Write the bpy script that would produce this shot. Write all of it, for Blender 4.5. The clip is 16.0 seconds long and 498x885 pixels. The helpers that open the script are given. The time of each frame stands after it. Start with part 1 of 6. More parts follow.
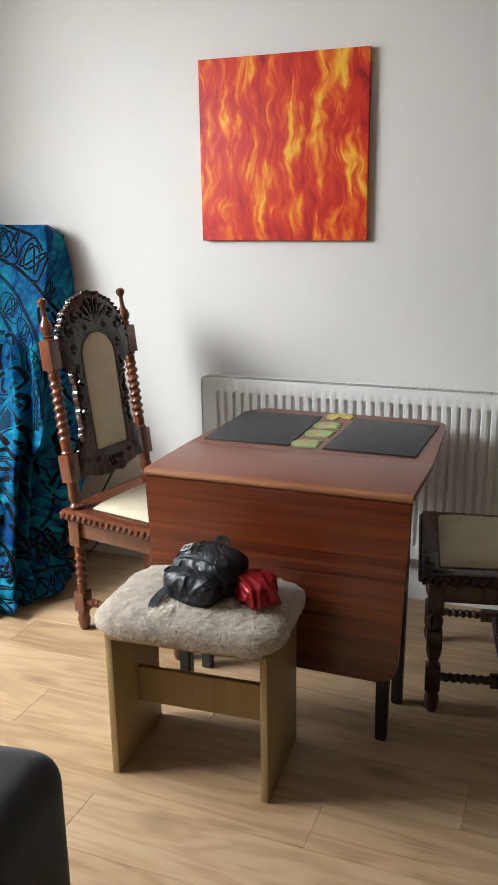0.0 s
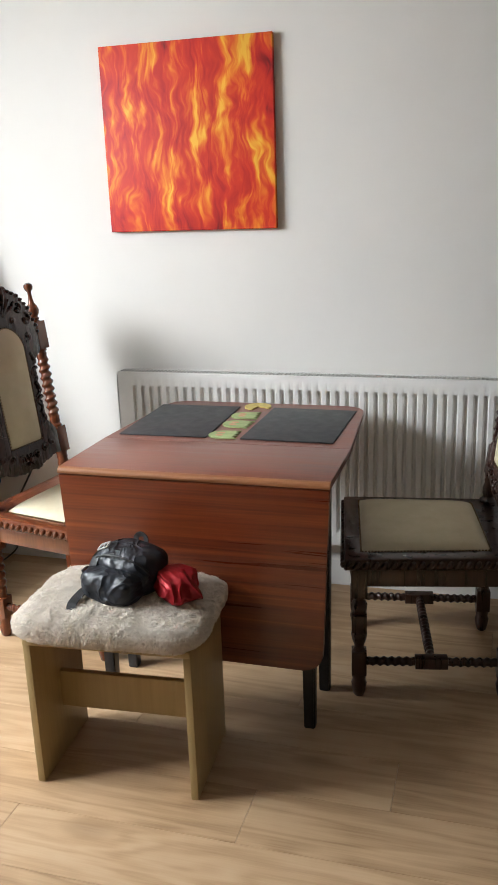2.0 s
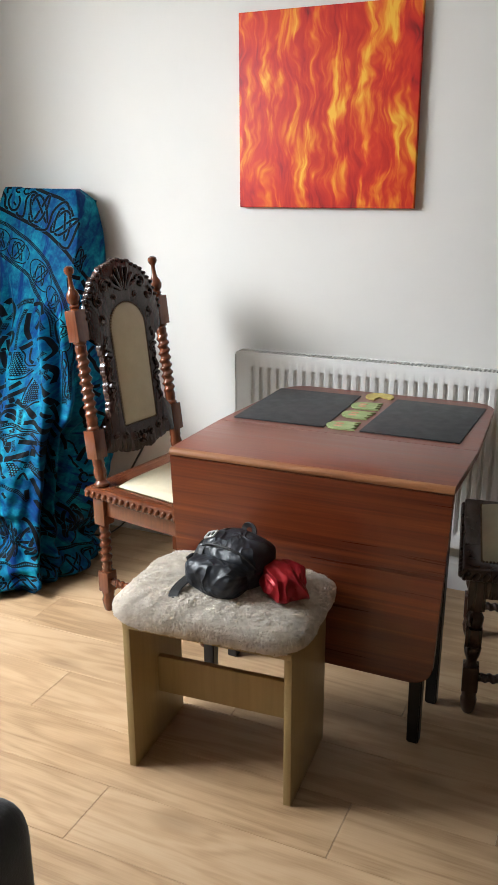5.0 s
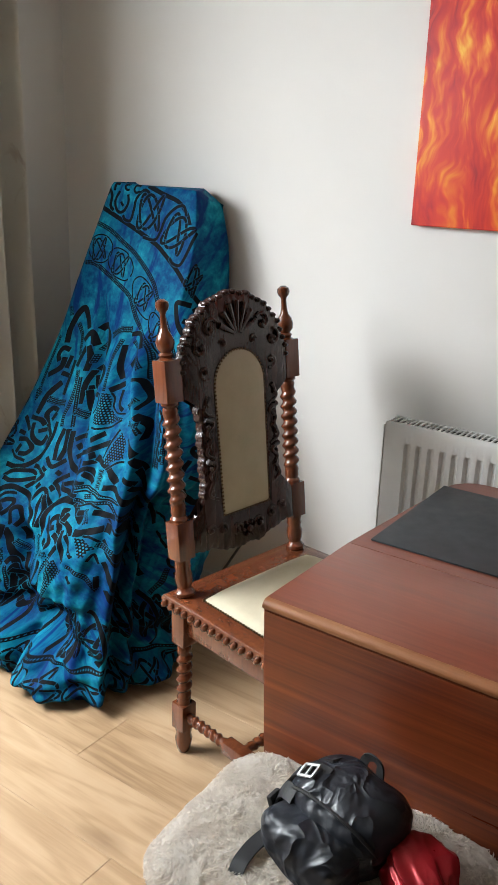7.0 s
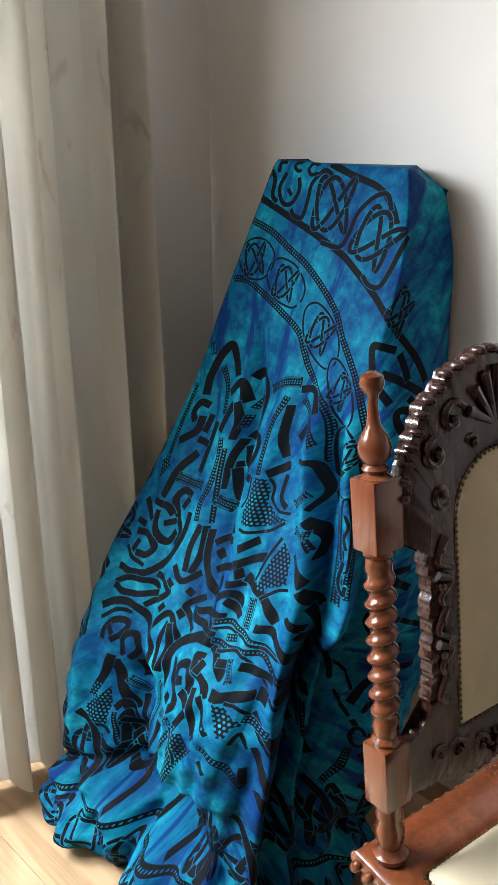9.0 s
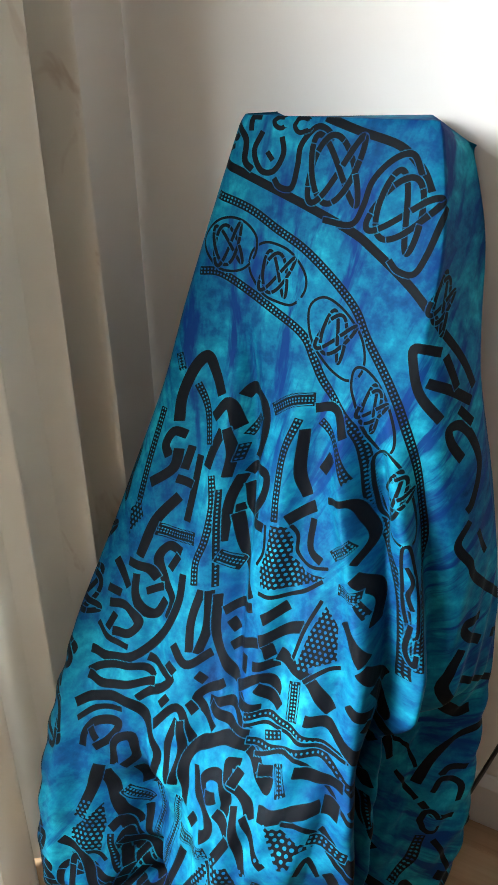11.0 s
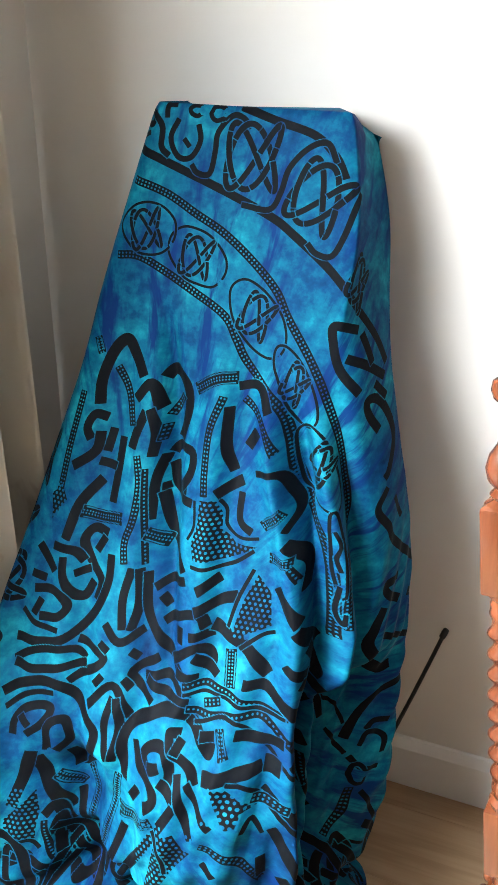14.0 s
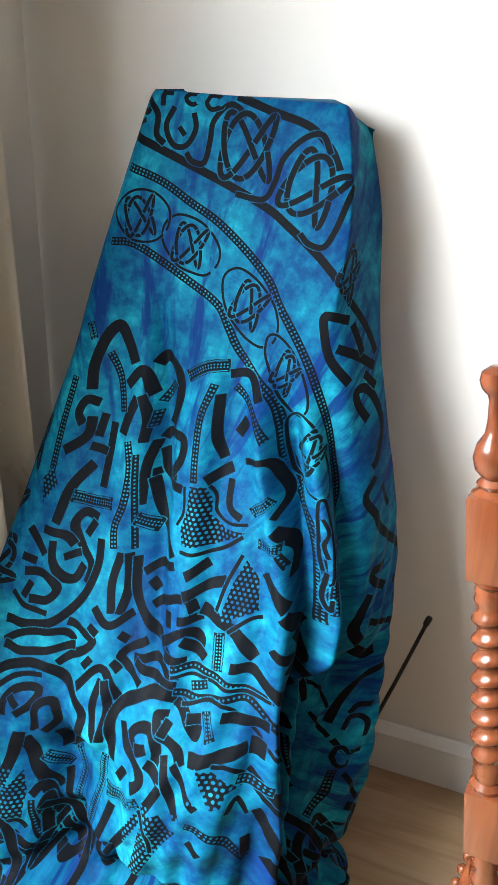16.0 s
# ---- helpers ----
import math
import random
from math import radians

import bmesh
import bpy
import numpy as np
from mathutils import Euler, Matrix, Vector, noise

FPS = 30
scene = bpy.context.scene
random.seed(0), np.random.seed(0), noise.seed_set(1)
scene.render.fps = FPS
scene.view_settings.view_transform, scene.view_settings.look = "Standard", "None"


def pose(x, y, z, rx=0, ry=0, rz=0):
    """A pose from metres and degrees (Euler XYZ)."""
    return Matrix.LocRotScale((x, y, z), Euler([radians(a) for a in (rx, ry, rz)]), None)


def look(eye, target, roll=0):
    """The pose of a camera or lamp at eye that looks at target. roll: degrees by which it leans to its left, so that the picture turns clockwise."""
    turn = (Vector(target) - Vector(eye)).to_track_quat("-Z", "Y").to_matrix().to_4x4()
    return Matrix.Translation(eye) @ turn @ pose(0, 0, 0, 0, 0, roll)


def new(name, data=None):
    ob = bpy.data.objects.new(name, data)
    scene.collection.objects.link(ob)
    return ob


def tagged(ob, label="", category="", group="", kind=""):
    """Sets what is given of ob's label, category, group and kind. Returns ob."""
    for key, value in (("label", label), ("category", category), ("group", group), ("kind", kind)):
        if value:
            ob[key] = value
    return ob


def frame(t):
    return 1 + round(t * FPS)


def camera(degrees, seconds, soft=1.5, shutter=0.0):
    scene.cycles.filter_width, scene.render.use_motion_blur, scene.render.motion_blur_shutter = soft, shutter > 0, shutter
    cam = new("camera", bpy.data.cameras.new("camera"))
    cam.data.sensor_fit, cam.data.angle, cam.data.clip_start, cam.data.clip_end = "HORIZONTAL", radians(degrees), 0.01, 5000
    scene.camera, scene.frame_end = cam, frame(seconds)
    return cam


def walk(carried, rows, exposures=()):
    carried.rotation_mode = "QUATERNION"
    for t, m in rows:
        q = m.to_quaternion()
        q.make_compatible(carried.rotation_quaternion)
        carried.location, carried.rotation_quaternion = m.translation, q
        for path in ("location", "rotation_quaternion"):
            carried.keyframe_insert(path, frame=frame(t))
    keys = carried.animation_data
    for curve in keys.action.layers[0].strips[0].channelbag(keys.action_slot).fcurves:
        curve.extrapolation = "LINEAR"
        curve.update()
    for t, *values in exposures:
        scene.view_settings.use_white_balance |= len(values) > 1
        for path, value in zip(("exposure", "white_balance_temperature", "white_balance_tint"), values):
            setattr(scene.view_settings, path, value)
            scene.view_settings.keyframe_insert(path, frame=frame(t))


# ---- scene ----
cam = camera(33.0, 16.0)
PATH = [
    (0, (0.277, -0.144, 1.441), (-0.432, 1.649, 0.908), -0.8),
    (0.5, (0.316, -0.118, 1.432), (-0.381, 1.68, 0.9), -1.8),
    (1, (0.32, -0.112, 1.43), (-0.316, 1.706, 0.894), -3.0),
    (1.5, (0.31, -0.113, 1.428), (-0.267, 1.723, 0.884), -2.5),
    (2, (0.305, -0.103, 1.427), (-0.247, 1.738, 0.875), -2.0),
    (2.5, (0.301, -0.096, 1.428), (-0.271, 1.737, 0.871), -2.1),
    (3, (0.291, -0.104, 1.431), (-0.307, 1.72, 0.869), -2.1),
    (5.5, (0.217, 0.099, 1.428), (-0.615, 1.818, 0.836), -0.4),
    (6, (0.077, 0.293, 1.452), (-0.788, 2.003, 0.881), -0.6),
    (6.5, (-0.028, 0.503, 1.447), (-0.99, 2.147, 0.836), 0.5),
    (7, (-0.1, 0.759, 1.467), (-1.198, 2.309, 0.84), 1.9),
    (7.5, (-0.204, 0.913, 1.463), (-1.363, 2.418, 0.838), 1.5),
    (8, (-0.388, 1.092, 1.464), (-1.611, 2.55, 0.849), 0.6),
    (8.5, (-0.571, 1.266, 1.464), (-1.878, 2.646, 0.84), 0.4),
    (9, (-0.756, 1.368, 1.449), (-2.092, 2.69, 0.765), -0.2),
    (11.5, (-1.271, 1.48, 1.455), (-2.153, 3.081, 0.643), -2.1),
    (12, (-1.285, 1.414, 1.438), (-2.071, 3.067, 0.631), -1.2),
    (12.5, (-1.306, 1.38, 1.438), (-2.069, 3.042, 0.629), -0.5),
    (13, (-1.302, 1.384, 1.45), (-2.066, 3.046, 0.64), -0.2),
    (13.5, (-1.304, 1.377, 1.438), (-2.029, 3.069, 0.656), 0.1),
    (14, (-1.307, 1.376, 1.434), (-2.013, 3.074, 0.646), 0.2),
    (14.5, (-1.315, 1.364, 1.438), (-2.009, 3.067, 0.651), 0.5),
    (15, (-1.311, 1.361, 1.438), (-2.001, 3.069, 0.66), 0.5),
    (15.5, (-1.311, 1.36, 1.436), (-1.993, 3.066, 0.647), 1.1),
    (16, (-1.308, 1.358, 1.437), (-1.978, 3.06, 0.627), 1.5),
]
EXPOSURES = ((0.0, -0.50), (1.5, -0.32), (3.0, -0.25), (5.5, -0.48), (6.5, -0.60), (8.0, -0.55), (9.2, -0.34), (11.3, 0.14), (12.5, 0.20), (16.0, 0.14))
walk(cam, [(t, look(eye, target, roll)) for t, eye, target, roll in PATH], EXPOSURES)


# ---- light and air ----
world = bpy.data.worlds.new("sky")
scene.world = world
world.use_nodes = True
wn = world.node_tree
sky = wn.nodes.new("ShaderNodeTexSky")
sky.sky_type = "NISHITA"
sky.sun_disc = False
sky.sun_elevation = radians(38)
sky.sun_rotation = radians(250)
wn.links.new(sky.outputs[0], wn.nodes["Background"].inputs[0])
wn.nodes["Background"].inputs[1].default_value = 0.12

WEST, NORTH, EAST, SOUTH, CEIL = -2.37, 2.835, 3.6, -4.4, 2.42
WIN_S, WIN_N, WIN_Z = 0.50, 2.20, 2.12      # garden door opening in the west wall


def area_lamp(name, m, sx, sy, watts, colour):
    d = bpy.data.lights.new(name, "AREA")
    d.shape, d.size, d.size_y, d.energy, d.color = "RECTANGLE", sx, sy, watts, colour
    ob = new(name, d)
    ob.matrix_world = m
    return ob


# skylight falling in through the garden door
area_lamp("window_light", look((WEST - 0.42, 1.08, 1.95), (-1.40, 1.95, -0.7)), 1.3, 1.0, 180, (0.89, 0.952, 1.0))


# ---- materials ----
class Nodes:
    """Short hand for building a node material."""

    def __init__(self, name):
        self.m = bpy.data.materials.new(name)
        self.m.use_nodes = True
        self.t = self.m.node_tree
        self.b = self.t.nodes["Principled BSDF"]

    def n(self, kind, **props):
        node = self.t.nodes.new("ShaderNode" + kind)
        for key, value in props.items():
            if key == "operation":
                node.operation = value
            elif key == "blend_type":
                node.blend_type = value
            elif key == "data_type":
                node.data_type = value
            elif key == "attribute_name":
                node.attribute_name = value
            elif key == "bands_direction":
                node.bands_direction = value
            elif key == "feature":
                node.feature = value
        return node

    def link(self, a, b):
        self.t.links.new(a, b)

    def coords(self, scale=(1, 1, 1), kind="Object", rot=(0, 0, 0)):
        c = self.n("TexCoord")
        mp = self.n("Mapping")
        mp.inputs["Scale"].default_value = scale
        mp.inputs["Rotation"].default_value = [radians(a) for a in rot]
        self.link(c.outputs[kind], mp.inputs[0])
        return mp.outputs[0]

    def noise(self, vec, scale, detail=4, rough=0.55, distort=0.0):
        nz = self.n("TexNoise")
        nz.inputs["Scale"].default_value = scale
        nz.inputs["Detail"].default_value = detail
        nz.inputs["Roughness"].default_value = rough
        nz.inputs["Distortion"].default_value = distort
        if vec is not None:
            self.link(vec, nz.inputs["Vector"])
        return nz.outputs["Fac"]

    def ramp(self, fac, stops):
        r = self.n("ValToRGB")
        e = r.color_ramp.elements
        while len(e) < len(stops):
            e.new(0.5)
        for el, (p, c) in zip(e, stops):
            el.position = p
            el.color = (*c, 1) if len(c) == 3 else c
        self.link(fac, r.inputs[0])
        return r.outputs[0]

    def mix(self, fac, a, b, mode="MIX"):
        x = self.n("Mix", data_type="RGBA", blend_type=mode)
        for socket, v in ((x.inputs[0], fac), (x.inputs[6], a), (x.inputs[7], b)):
            if hasattr(v, "links"):
                self.link(v, socket)
            elif isinstance(v, (int, float)):
                socket.default_value = v
            else:
                socket.default_value = (*v, 1)
        return x.outputs[2]

    def math(self, op, a, b=0.0, c=0.0):
        x = self.n("Math", operation=op)
        for i, v in enumerate((a, b, c)):
            if hasattr(v, "links"):
                self.link(v, x.inputs[i])
            else:
                x.inputs[i].default_value = v
        return x.outputs[0]

    def rng(self, v, a, b, c=0.0, d=1.0):
        x = self.n("MapRange")
        for i, k in enumerate((v, a, b, c, d)):
            if hasattr(k, "links"):
                self.link(k, x.inputs[i])
            else:
                x.inputs[i].default_value = k
        return x.outputs[0]

    def bump(self, height, strength=0.2, dist=0.002, normal=None):
        bp = self.n("Bump")
        bp.inputs["Strength"].default_value = strength
        bp.inputs["Distance"].default_value = dist
        self.link(height, bp.inputs["Height"])
        if normal is not None:
            self.link(normal, bp.inputs["Normal"])
        self.link(bp.outputs[0], self.b.inputs["Normal"])
        return bp.outputs[0]

    def done(self, colour, rough=0.5, metal=0.0, spec=None, coat=0.0, sheen=0.0):
        if hasattr(colour, "links"):
            self.link(colour, self.b.inputs["Base Color"])
        else:
            self.b.inputs["Base Color"].default_value = (*colour, 1)
        if hasattr(rough, "links"):
            self.link(rough, self.b.inputs["Roughness"])
        else:
            self.b.inputs["Roughness"].default_value = rough
        self.b.inputs["Metallic"].default_value = metal
        if spec is not None:
            self.b.inputs["Specular IOR Level"].default_value = spec
        self.b.inputs["Coat Weight"].default_value = coat
        self.b.inputs["Coat Roughness"].default_value = 0.15
        self.b.inputs["Sheen Weight"].default_value = sheen
        return self.m


def plain(name, c1, c2, scale, rough=0.5, rough2=None, metal=0.0, bump=0.15, bscale=None, bdist=0.001, coat=0.0, sheen=0.0):
    """Mottled surface: two close colours at one scale, finer relief at another."""
    s = Nodes(name)
    v = s.coords()
    col = s.ramp(s.noise(v, scale, 5), [(0.3, c1), (0.7, c2)])
    if bump:
        s.bump(s.noise(v, bscale or scale * 8, 4), bump, bdist)
    r = rough if rough2 is None else s.rng(s.noise(v, scale * 3, 3), 0.3, 0.7, rough, rough2)
    return s.done(col, r, metal, coat=coat, sheen=sheen)


def wood(name, dark, mid, light, axis="X", rough=(0.3, 0.45), coat=0.2, grain=1.0, bump=0.08):
    """Long-grained wood; axis is the way the grain runs."""
    s = Nodes(name)
    k = {"X": (1.2, 22, 22), "Y": (22, 1.2, 22), "Z": (22, 22, 1.2)}[axis]
    v = s.coords(tuple(a * grain for a in k))
    g1 = s.noise(v, 1.6, 6, 0.6, 0.6)
    g2 = s.noise(v, 7.0, 4, 0.6)
    big = s.noise(s.coords((2, 2, 2)), 1.5, 3)
    f = s.math("ADD", s.math("MULTIPLY", g1, 0.65), s.math("MULTIPLY", g2, 0.35))
    f = s.math("ADD", f, s.math("MULTIPLY", s.math("SUBTRACT", big, 0.5), 0.25))
    col = s.ramp(f, [(0.32, dark), (0.5, mid), (0.68, light)])
    s.bump(g2, bump, 0.0006)
    return s.done(col, s.rng(g1, 0.3, 0.7, *rough), coat=coat)


M_WALL = plain("wall_paint", (0.71, 0.685, 0.645), (0.735, 0.71, 0.67), 2.5, 0.75, bump=0.12, bscale=220, bdist=0.0006)
# invented dark tone for the unseen walls; it lowers the bounced fill light
M_DIM_WALL = plain("dim_unseen_wall_paint", (0.17, 0.155, 0.14), (0.20, 0.185, 0.165), 2.5, 0.8, bump=0.1, bscale=220)
M_CEIL = plain("ceiling_paint", (0.80, 0.80, 0.79), (0.83, 0.83, 0.82), 3, 0.85)
M_TRIM = plain("white_gloss", (0.74, 0.73, 0.71), (0.79, 0.78, 0.76), 6, 0.3, 0.42, bump=0.05)
M_RAD = plain("radiator_enamel", (0.72, 0.71, 0.68), (0.76, 0.75, 0.73), 9, 0.28, 0.4, bump=0.03)
# dark floor joints, and the painted shade inside the radiator grille
M_JOINT_SHADE = plain("dark_joint_and_shade", (0.02, 0.02, 0.02), (0.04, 0.035, 0.03), 8, 0.8, bump=0)
M_MAHOG = wood("mahogany_top", (0.115, 0.030, 0.017), (0.165, 0.043, 0.023), (0.20, 0.056, 0.030), "X", (0.32, 0.42), 0.15, bump=0.03)
M_EDGE = wood("table_edging", (0.17, 0.060, 0.022), (0.25, 0.095, 0.034), (0.33, 0.14, 0.055), "X", (0.35, 0.5), 0.1)
M_BLACK = plain("black_leg_paint", (0.010, 0.010, 0.011), (0.022, 0.022, 0.023), 14, 0.35, 0.5, bump=0.05)
M_MAT = plain("slate_mat", (0.012, 0.014, 0.017), (0.022, 0.025, 0.029), 9, 0.5, 0.6, bump=0.06, bscale=300, bdist=0.0003)
M_STOOLWOOD = wood("cream_stool_paint", (0.34, 0.245, 0.105), (0.40, 0.29, 0.13), (0.44, 0.32, 0.15), "Z", (0.38, 0.5), 0.0, 0.6, 0.03)
M_REDWOOD = wood("polished_red_wood", (0.085, 0.022, 0.009), (0.125, 0.033, 0.012), (0.165, 0.046, 0.016), "Z", (0.14, 0.22), 0.4)
# darker copy of the red chair wood, with the second chair's shade in its colour
M_SHADED_WOOD = wood("shade_darkened_wood", (0.022, 0.009, 0.006), (0.036, 0.014, 0.009), (0.055, 0.021, 0.013), "Z", (0.24, 0.36), 0.3)
M_DARKWOOD = wood("dark_carved_wood", (0.018, 0.007, 0.005), (0.032, 0.011, 0.008), (0.052, 0.018, 0.012), "Z", (0.20, 0.32), 0.12)
M_CREAM = plain("cream_upholstery", (0.47, 0.41, 0.28), (0.54, 0.475, 0.335), 14, 0.62, 0.75, bump=0.2, bscale=420, bdist=0.0006)
M_STUD = plain("brass_stud", (0.10, 0.065, 0.03), (0.17, 0.11, 0.05), 30, 0.35, metal=0.8, bump=0)


def leather():
    s = Nodes("black_leather")
    v = s.coords()
    w = s.noise(v, 13, 2, 0.45, 0.8)
    fine = s.noise(v, 260, 3)
    fold = s.math("POWER", s.math("SUBTRACT", 1.0, s.math("ABSOLUTE", s.math("MULTIPLY", s.math("SUBTRACT", w, 0.5), 5.0))), 2.0)
    n = s.bump(fold, 0.5, 0.010)
    s.bump(fine, 0.2, 0.0008, n)
    col = s.ramp(s.noise(v, 18, 3), [(0.3, (0.006, 0.008, 0.012)), (0.7, (0.011, 0.014, 0.021))])
    return s.done(col, s.rng(s.noise(v, 50, 3), 0.3, 0.7, 0.40, 0.52))


M_LEATHER = leather()
M_STRAP = plain("black_webbing", (0.008, 0.008, 0.009), (0.016, 0.016, 0.017), 40, 0.6, bump=0.3, bscale=500)
M_CHROME = plain("chrome_buckle", (0.7, 0.7, 0.7), (0.9, 0.9, 0.9), 20, 0.4, metal=0.6, bump=0)
M_REDCLOTH = plain("red_metallic_cloth", (0.24, 0.005, 0.010), (0.34, 0.009, 0.015), 14, 0.27, 0.4, metal=0.4, bump=0.2, bscale=60, bdist=0.002)
M_GREEN = plain("green_felt", (0.25, 0.32, 0.13), (0.32, 0.39, 0.18), 40, 0.75, bump=0.2)
M_YELLOW = plain("yellow_felt", (0.46, 0.36, 0.10), (0.55, 0.44, 0.15), 40, 0.75, bump=0.2)
M_PINK = plain("pink_print", (0.50, 0.20, 0.13), (0.58, 0.28, 0.18), 40, 0.7, bump=0)
M_SOFA = plain("charcoal_velvet", (0.012, 0.012, 0.014), (0.026, 0.026, 0.029), 30, 0.85, bump=0.35, bscale=300, sheen=0.25)
M_ROD = plain("black_rod_paint", (0.012, 0.012, 0.013), (0.02, 0.02, 0.02), 30, 0.3, bump=0)
M_OUT = plain("pale_paving", (0.42, 0.41, 0.38), (0.52, 0.50, 0.46), 3, 0.8)


def wood_leaf():
    """Ribbon-striped mahogany veneer of the hanging leaf."""
    s = Nodes("striped_mahogany")
    v = s.coords((0.55, 1, 30))
    a = s.noise(v, 1.05, 5, 0.6, 0.9)
    b = s.noise(s.coords((1.2, 1, 90)), 1.8, 3, 0.5)
    f = s.math("ADD", s.math("MULTIPLY", a, 0.8), s.math("MULTIPLY", b, 0.2))
    col = s.ramp(f, [(0.34, (0.060, 0.010, 0.004)), (0.45, (0.112, 0.020, 0.006)), (0.56, (0.160, 0.032, 0.008)), (0.70, (0.25, 0.064, 0.015))])
    s.bump(b, 0.04, 0.0005)
    return s.done(col, s.rng(a, 0.3, 0.7, 0.26, 0.36), coat=0.3)


M_LEAF = wood_leaf()


def oak_floor():
    s = Nodes("oak_laminate")
    info = s.n("ObjectInfo")
    shift = s.n("VectorMath", operation="ADD")
    c = s.n("TexCoord")
    s.link(c.outputs["Object"], shift.inputs[0])
    comb = s.n("CombineXYZ")
    s.link(s.math("MULTIPLY", info.outputs["Random"], 37.0), comb.inputs[0])
    s.link(s.math("MULTIPLY", info.outputs["Random"], 11.0), comb.inputs[1])
    s.link(comb.outputs[0], shift.inputs[1])
    mp = s.n("Mapping")
    mp.inputs["Scale"].default_value = (0.9, 7.5, 1)
    s.link(shift.outputs[0], mp.inputs[0])
    warp = s.noise(mp.outputs[0], 1.15, 3, 0.5, 0.4)
    rings = s.math("SINE", s.math("MULTIPLY", warp, 44.0))
    fine = s.n("Mapping")
    fine.inputs["Scale"].default_value = (2.2, 64, 1)
    s.link(shift.outputs[0], fine.inputs[0])
    grain = s.noise(fine.outputs[0], 3.0, 4, 0.6)
    patch = s.noise(shift.outputs[0], 3.5, 3)
    f = s.math("ADD", s.math("MULTIPLY", s.rng(rings, -1, 1), 0.15), s.math("MULTIPLY", grain, 0.28))
    f = s.math("ADD", f, s.math("MULTIPLY", patch, 0.36))
    f = s.math("ADD", f, 0.12)
    f = s.math("ADD", f, s.math("MULTIPLY", s.math("SUBTRACT", info.outputs["Random"], 0.5), 0.10))
    col = s.ramp(f, [(0.28, (0.24, 0.142, 0.070)), (0.44, (0.37, 0.236, 0.128)), (0.56, (0.44, 0.293, 0.168)), (0.72, (0.49, 0.343, 0.210))])
    knots = s.n("TexVoronoi")
    knots.inputs["Scale"].default_value = 1.0
    km = s.n("Mapping")
    km.inputs["Scale"].default_value = (1.5, 3.2, 1)
    s.link(shift.outputs[0], km.inputs[0])
    s.link(km.outputs[0], knots.inputs["Vector"])
    col = s.mix(s.math("MULTIPLY", s.rng(knots.outputs["Distance"], 0.03, 0.13, 1.0, 0.0), s.math("MULTIPLY", grain, 0.9)), col, (0.14, 0.075, 0.035))
    s.bump(grain, 0.08, 0.0006)
    return s.done(col, s.rng(grain, 0.3, 0.7, 0.36, 0.5), spec=0.45)


M_OAK = oak_floor()


def fur():
    s = Nodes("sheepskin_pile")
    v = s.coords()
    a = s.noise(v, 34, 5, 0.7, 1.2)
    b = s.noise(v, 210, 3, 0.7)
    f = s.math("ADD", s.math("MULTIPLY", a, 0.6), s.math("MULTIPLY", b, 0.4))
    col = s.ramp(f, [(0.3, (0.76, 0.70, 0.63)), (0.5, (0.82, 0.765, 0.70)), (0.68, (0.87, 0.825, 0.765))])
    s.bump(f, 0.4, 0.003)
    m = s.done(col, 0.95, spec=0.1)
    tr = s.n("BsdfTranslucent")
    s.link(col, tr.inputs[0])
    mx = s.n("MixShader")
    mx.inputs[0].default_value = 0.55
    s.link(s.b.outputs[0], mx.inputs[1])
    s.link(tr.outputs[0], mx.inputs[2])
    s.link(mx.outputs[0], s.t.nodes["Material Output"].inputs[0])
    return m


M_FUR = fur()


def flames():
    """Acrylic flame strokes: warped vertical streaks in red, orange and yellow."""
    s = Nodes("flame_painting")
    c = s.coords((1, 1, 1))
    w = s.n("TexNoise")
    w.inputs["Scale"].default_value = 7.0
    w.inputs["Detail"].default_value = 2
    s.link(c, w.inputs["Vector"])
    add = s.n("VectorMath", operation="MULTIPLY_ADD")
    s.link(w.outputs["Color"], add.inputs[0])
    add.inputs[1].default_value = (0.11, 0.0, 0.03)
    s.link(c, add.inputs[2])
    mp = s.n("Mapping")
    mp.inputs["Scale"].default_value = (17, 1, 4.6)
    s.link(add.outputs[0], mp.inputs[0])
    a = s.noise(mp.outputs[0], 1.0, 3, 0.55, 0.7)
    mp2 = s.n("Mapping")
    mp2.inputs["Scale"].default_value = (44, 1, 9)
    mp2.inputs["Location"].default_value = (3.1, 0, 1.7)
    s.link(add.outputs[0], mp2.inputs[0])
    b = s.noise(mp2.outputs[0], 1.0, 3, 0.55, 0.5)
    low = s.noise(c, 3.5, 2)
    sep = s.n("SeparateXYZ")
    s.link(c, sep.inputs[0])
    f = s.math("ADD", s.math("MULTIPLY", a, 0.72), s.math("MULTIPLY", b, 0.28))
    f = s.math("ADD", f, s.math("MULTIPLY", s.math("SUBTRACT", low, 0.5), 0.16))
    f = s.math("ADD", f, s.math("MULTIPLY", sep.outputs[2], 0.07))
    col = s.ramp(f, [(0.32, (0.16, 0.006, 0.010)), (0.41, (0.42, 0.014, 0.012)), (0.50, (0.56, 0.034, 0.013)), (0.545, (0.64, 0.095, 0.014)), (0.595, (0.72, 0.21, 0.018)), (0.66, (0.80, 0.44, 0.05))])
    s.bump(b, 0.2, 0.001)
    return s.done(col, 0.5, spec=0.3)


M_FLAMES = flames()


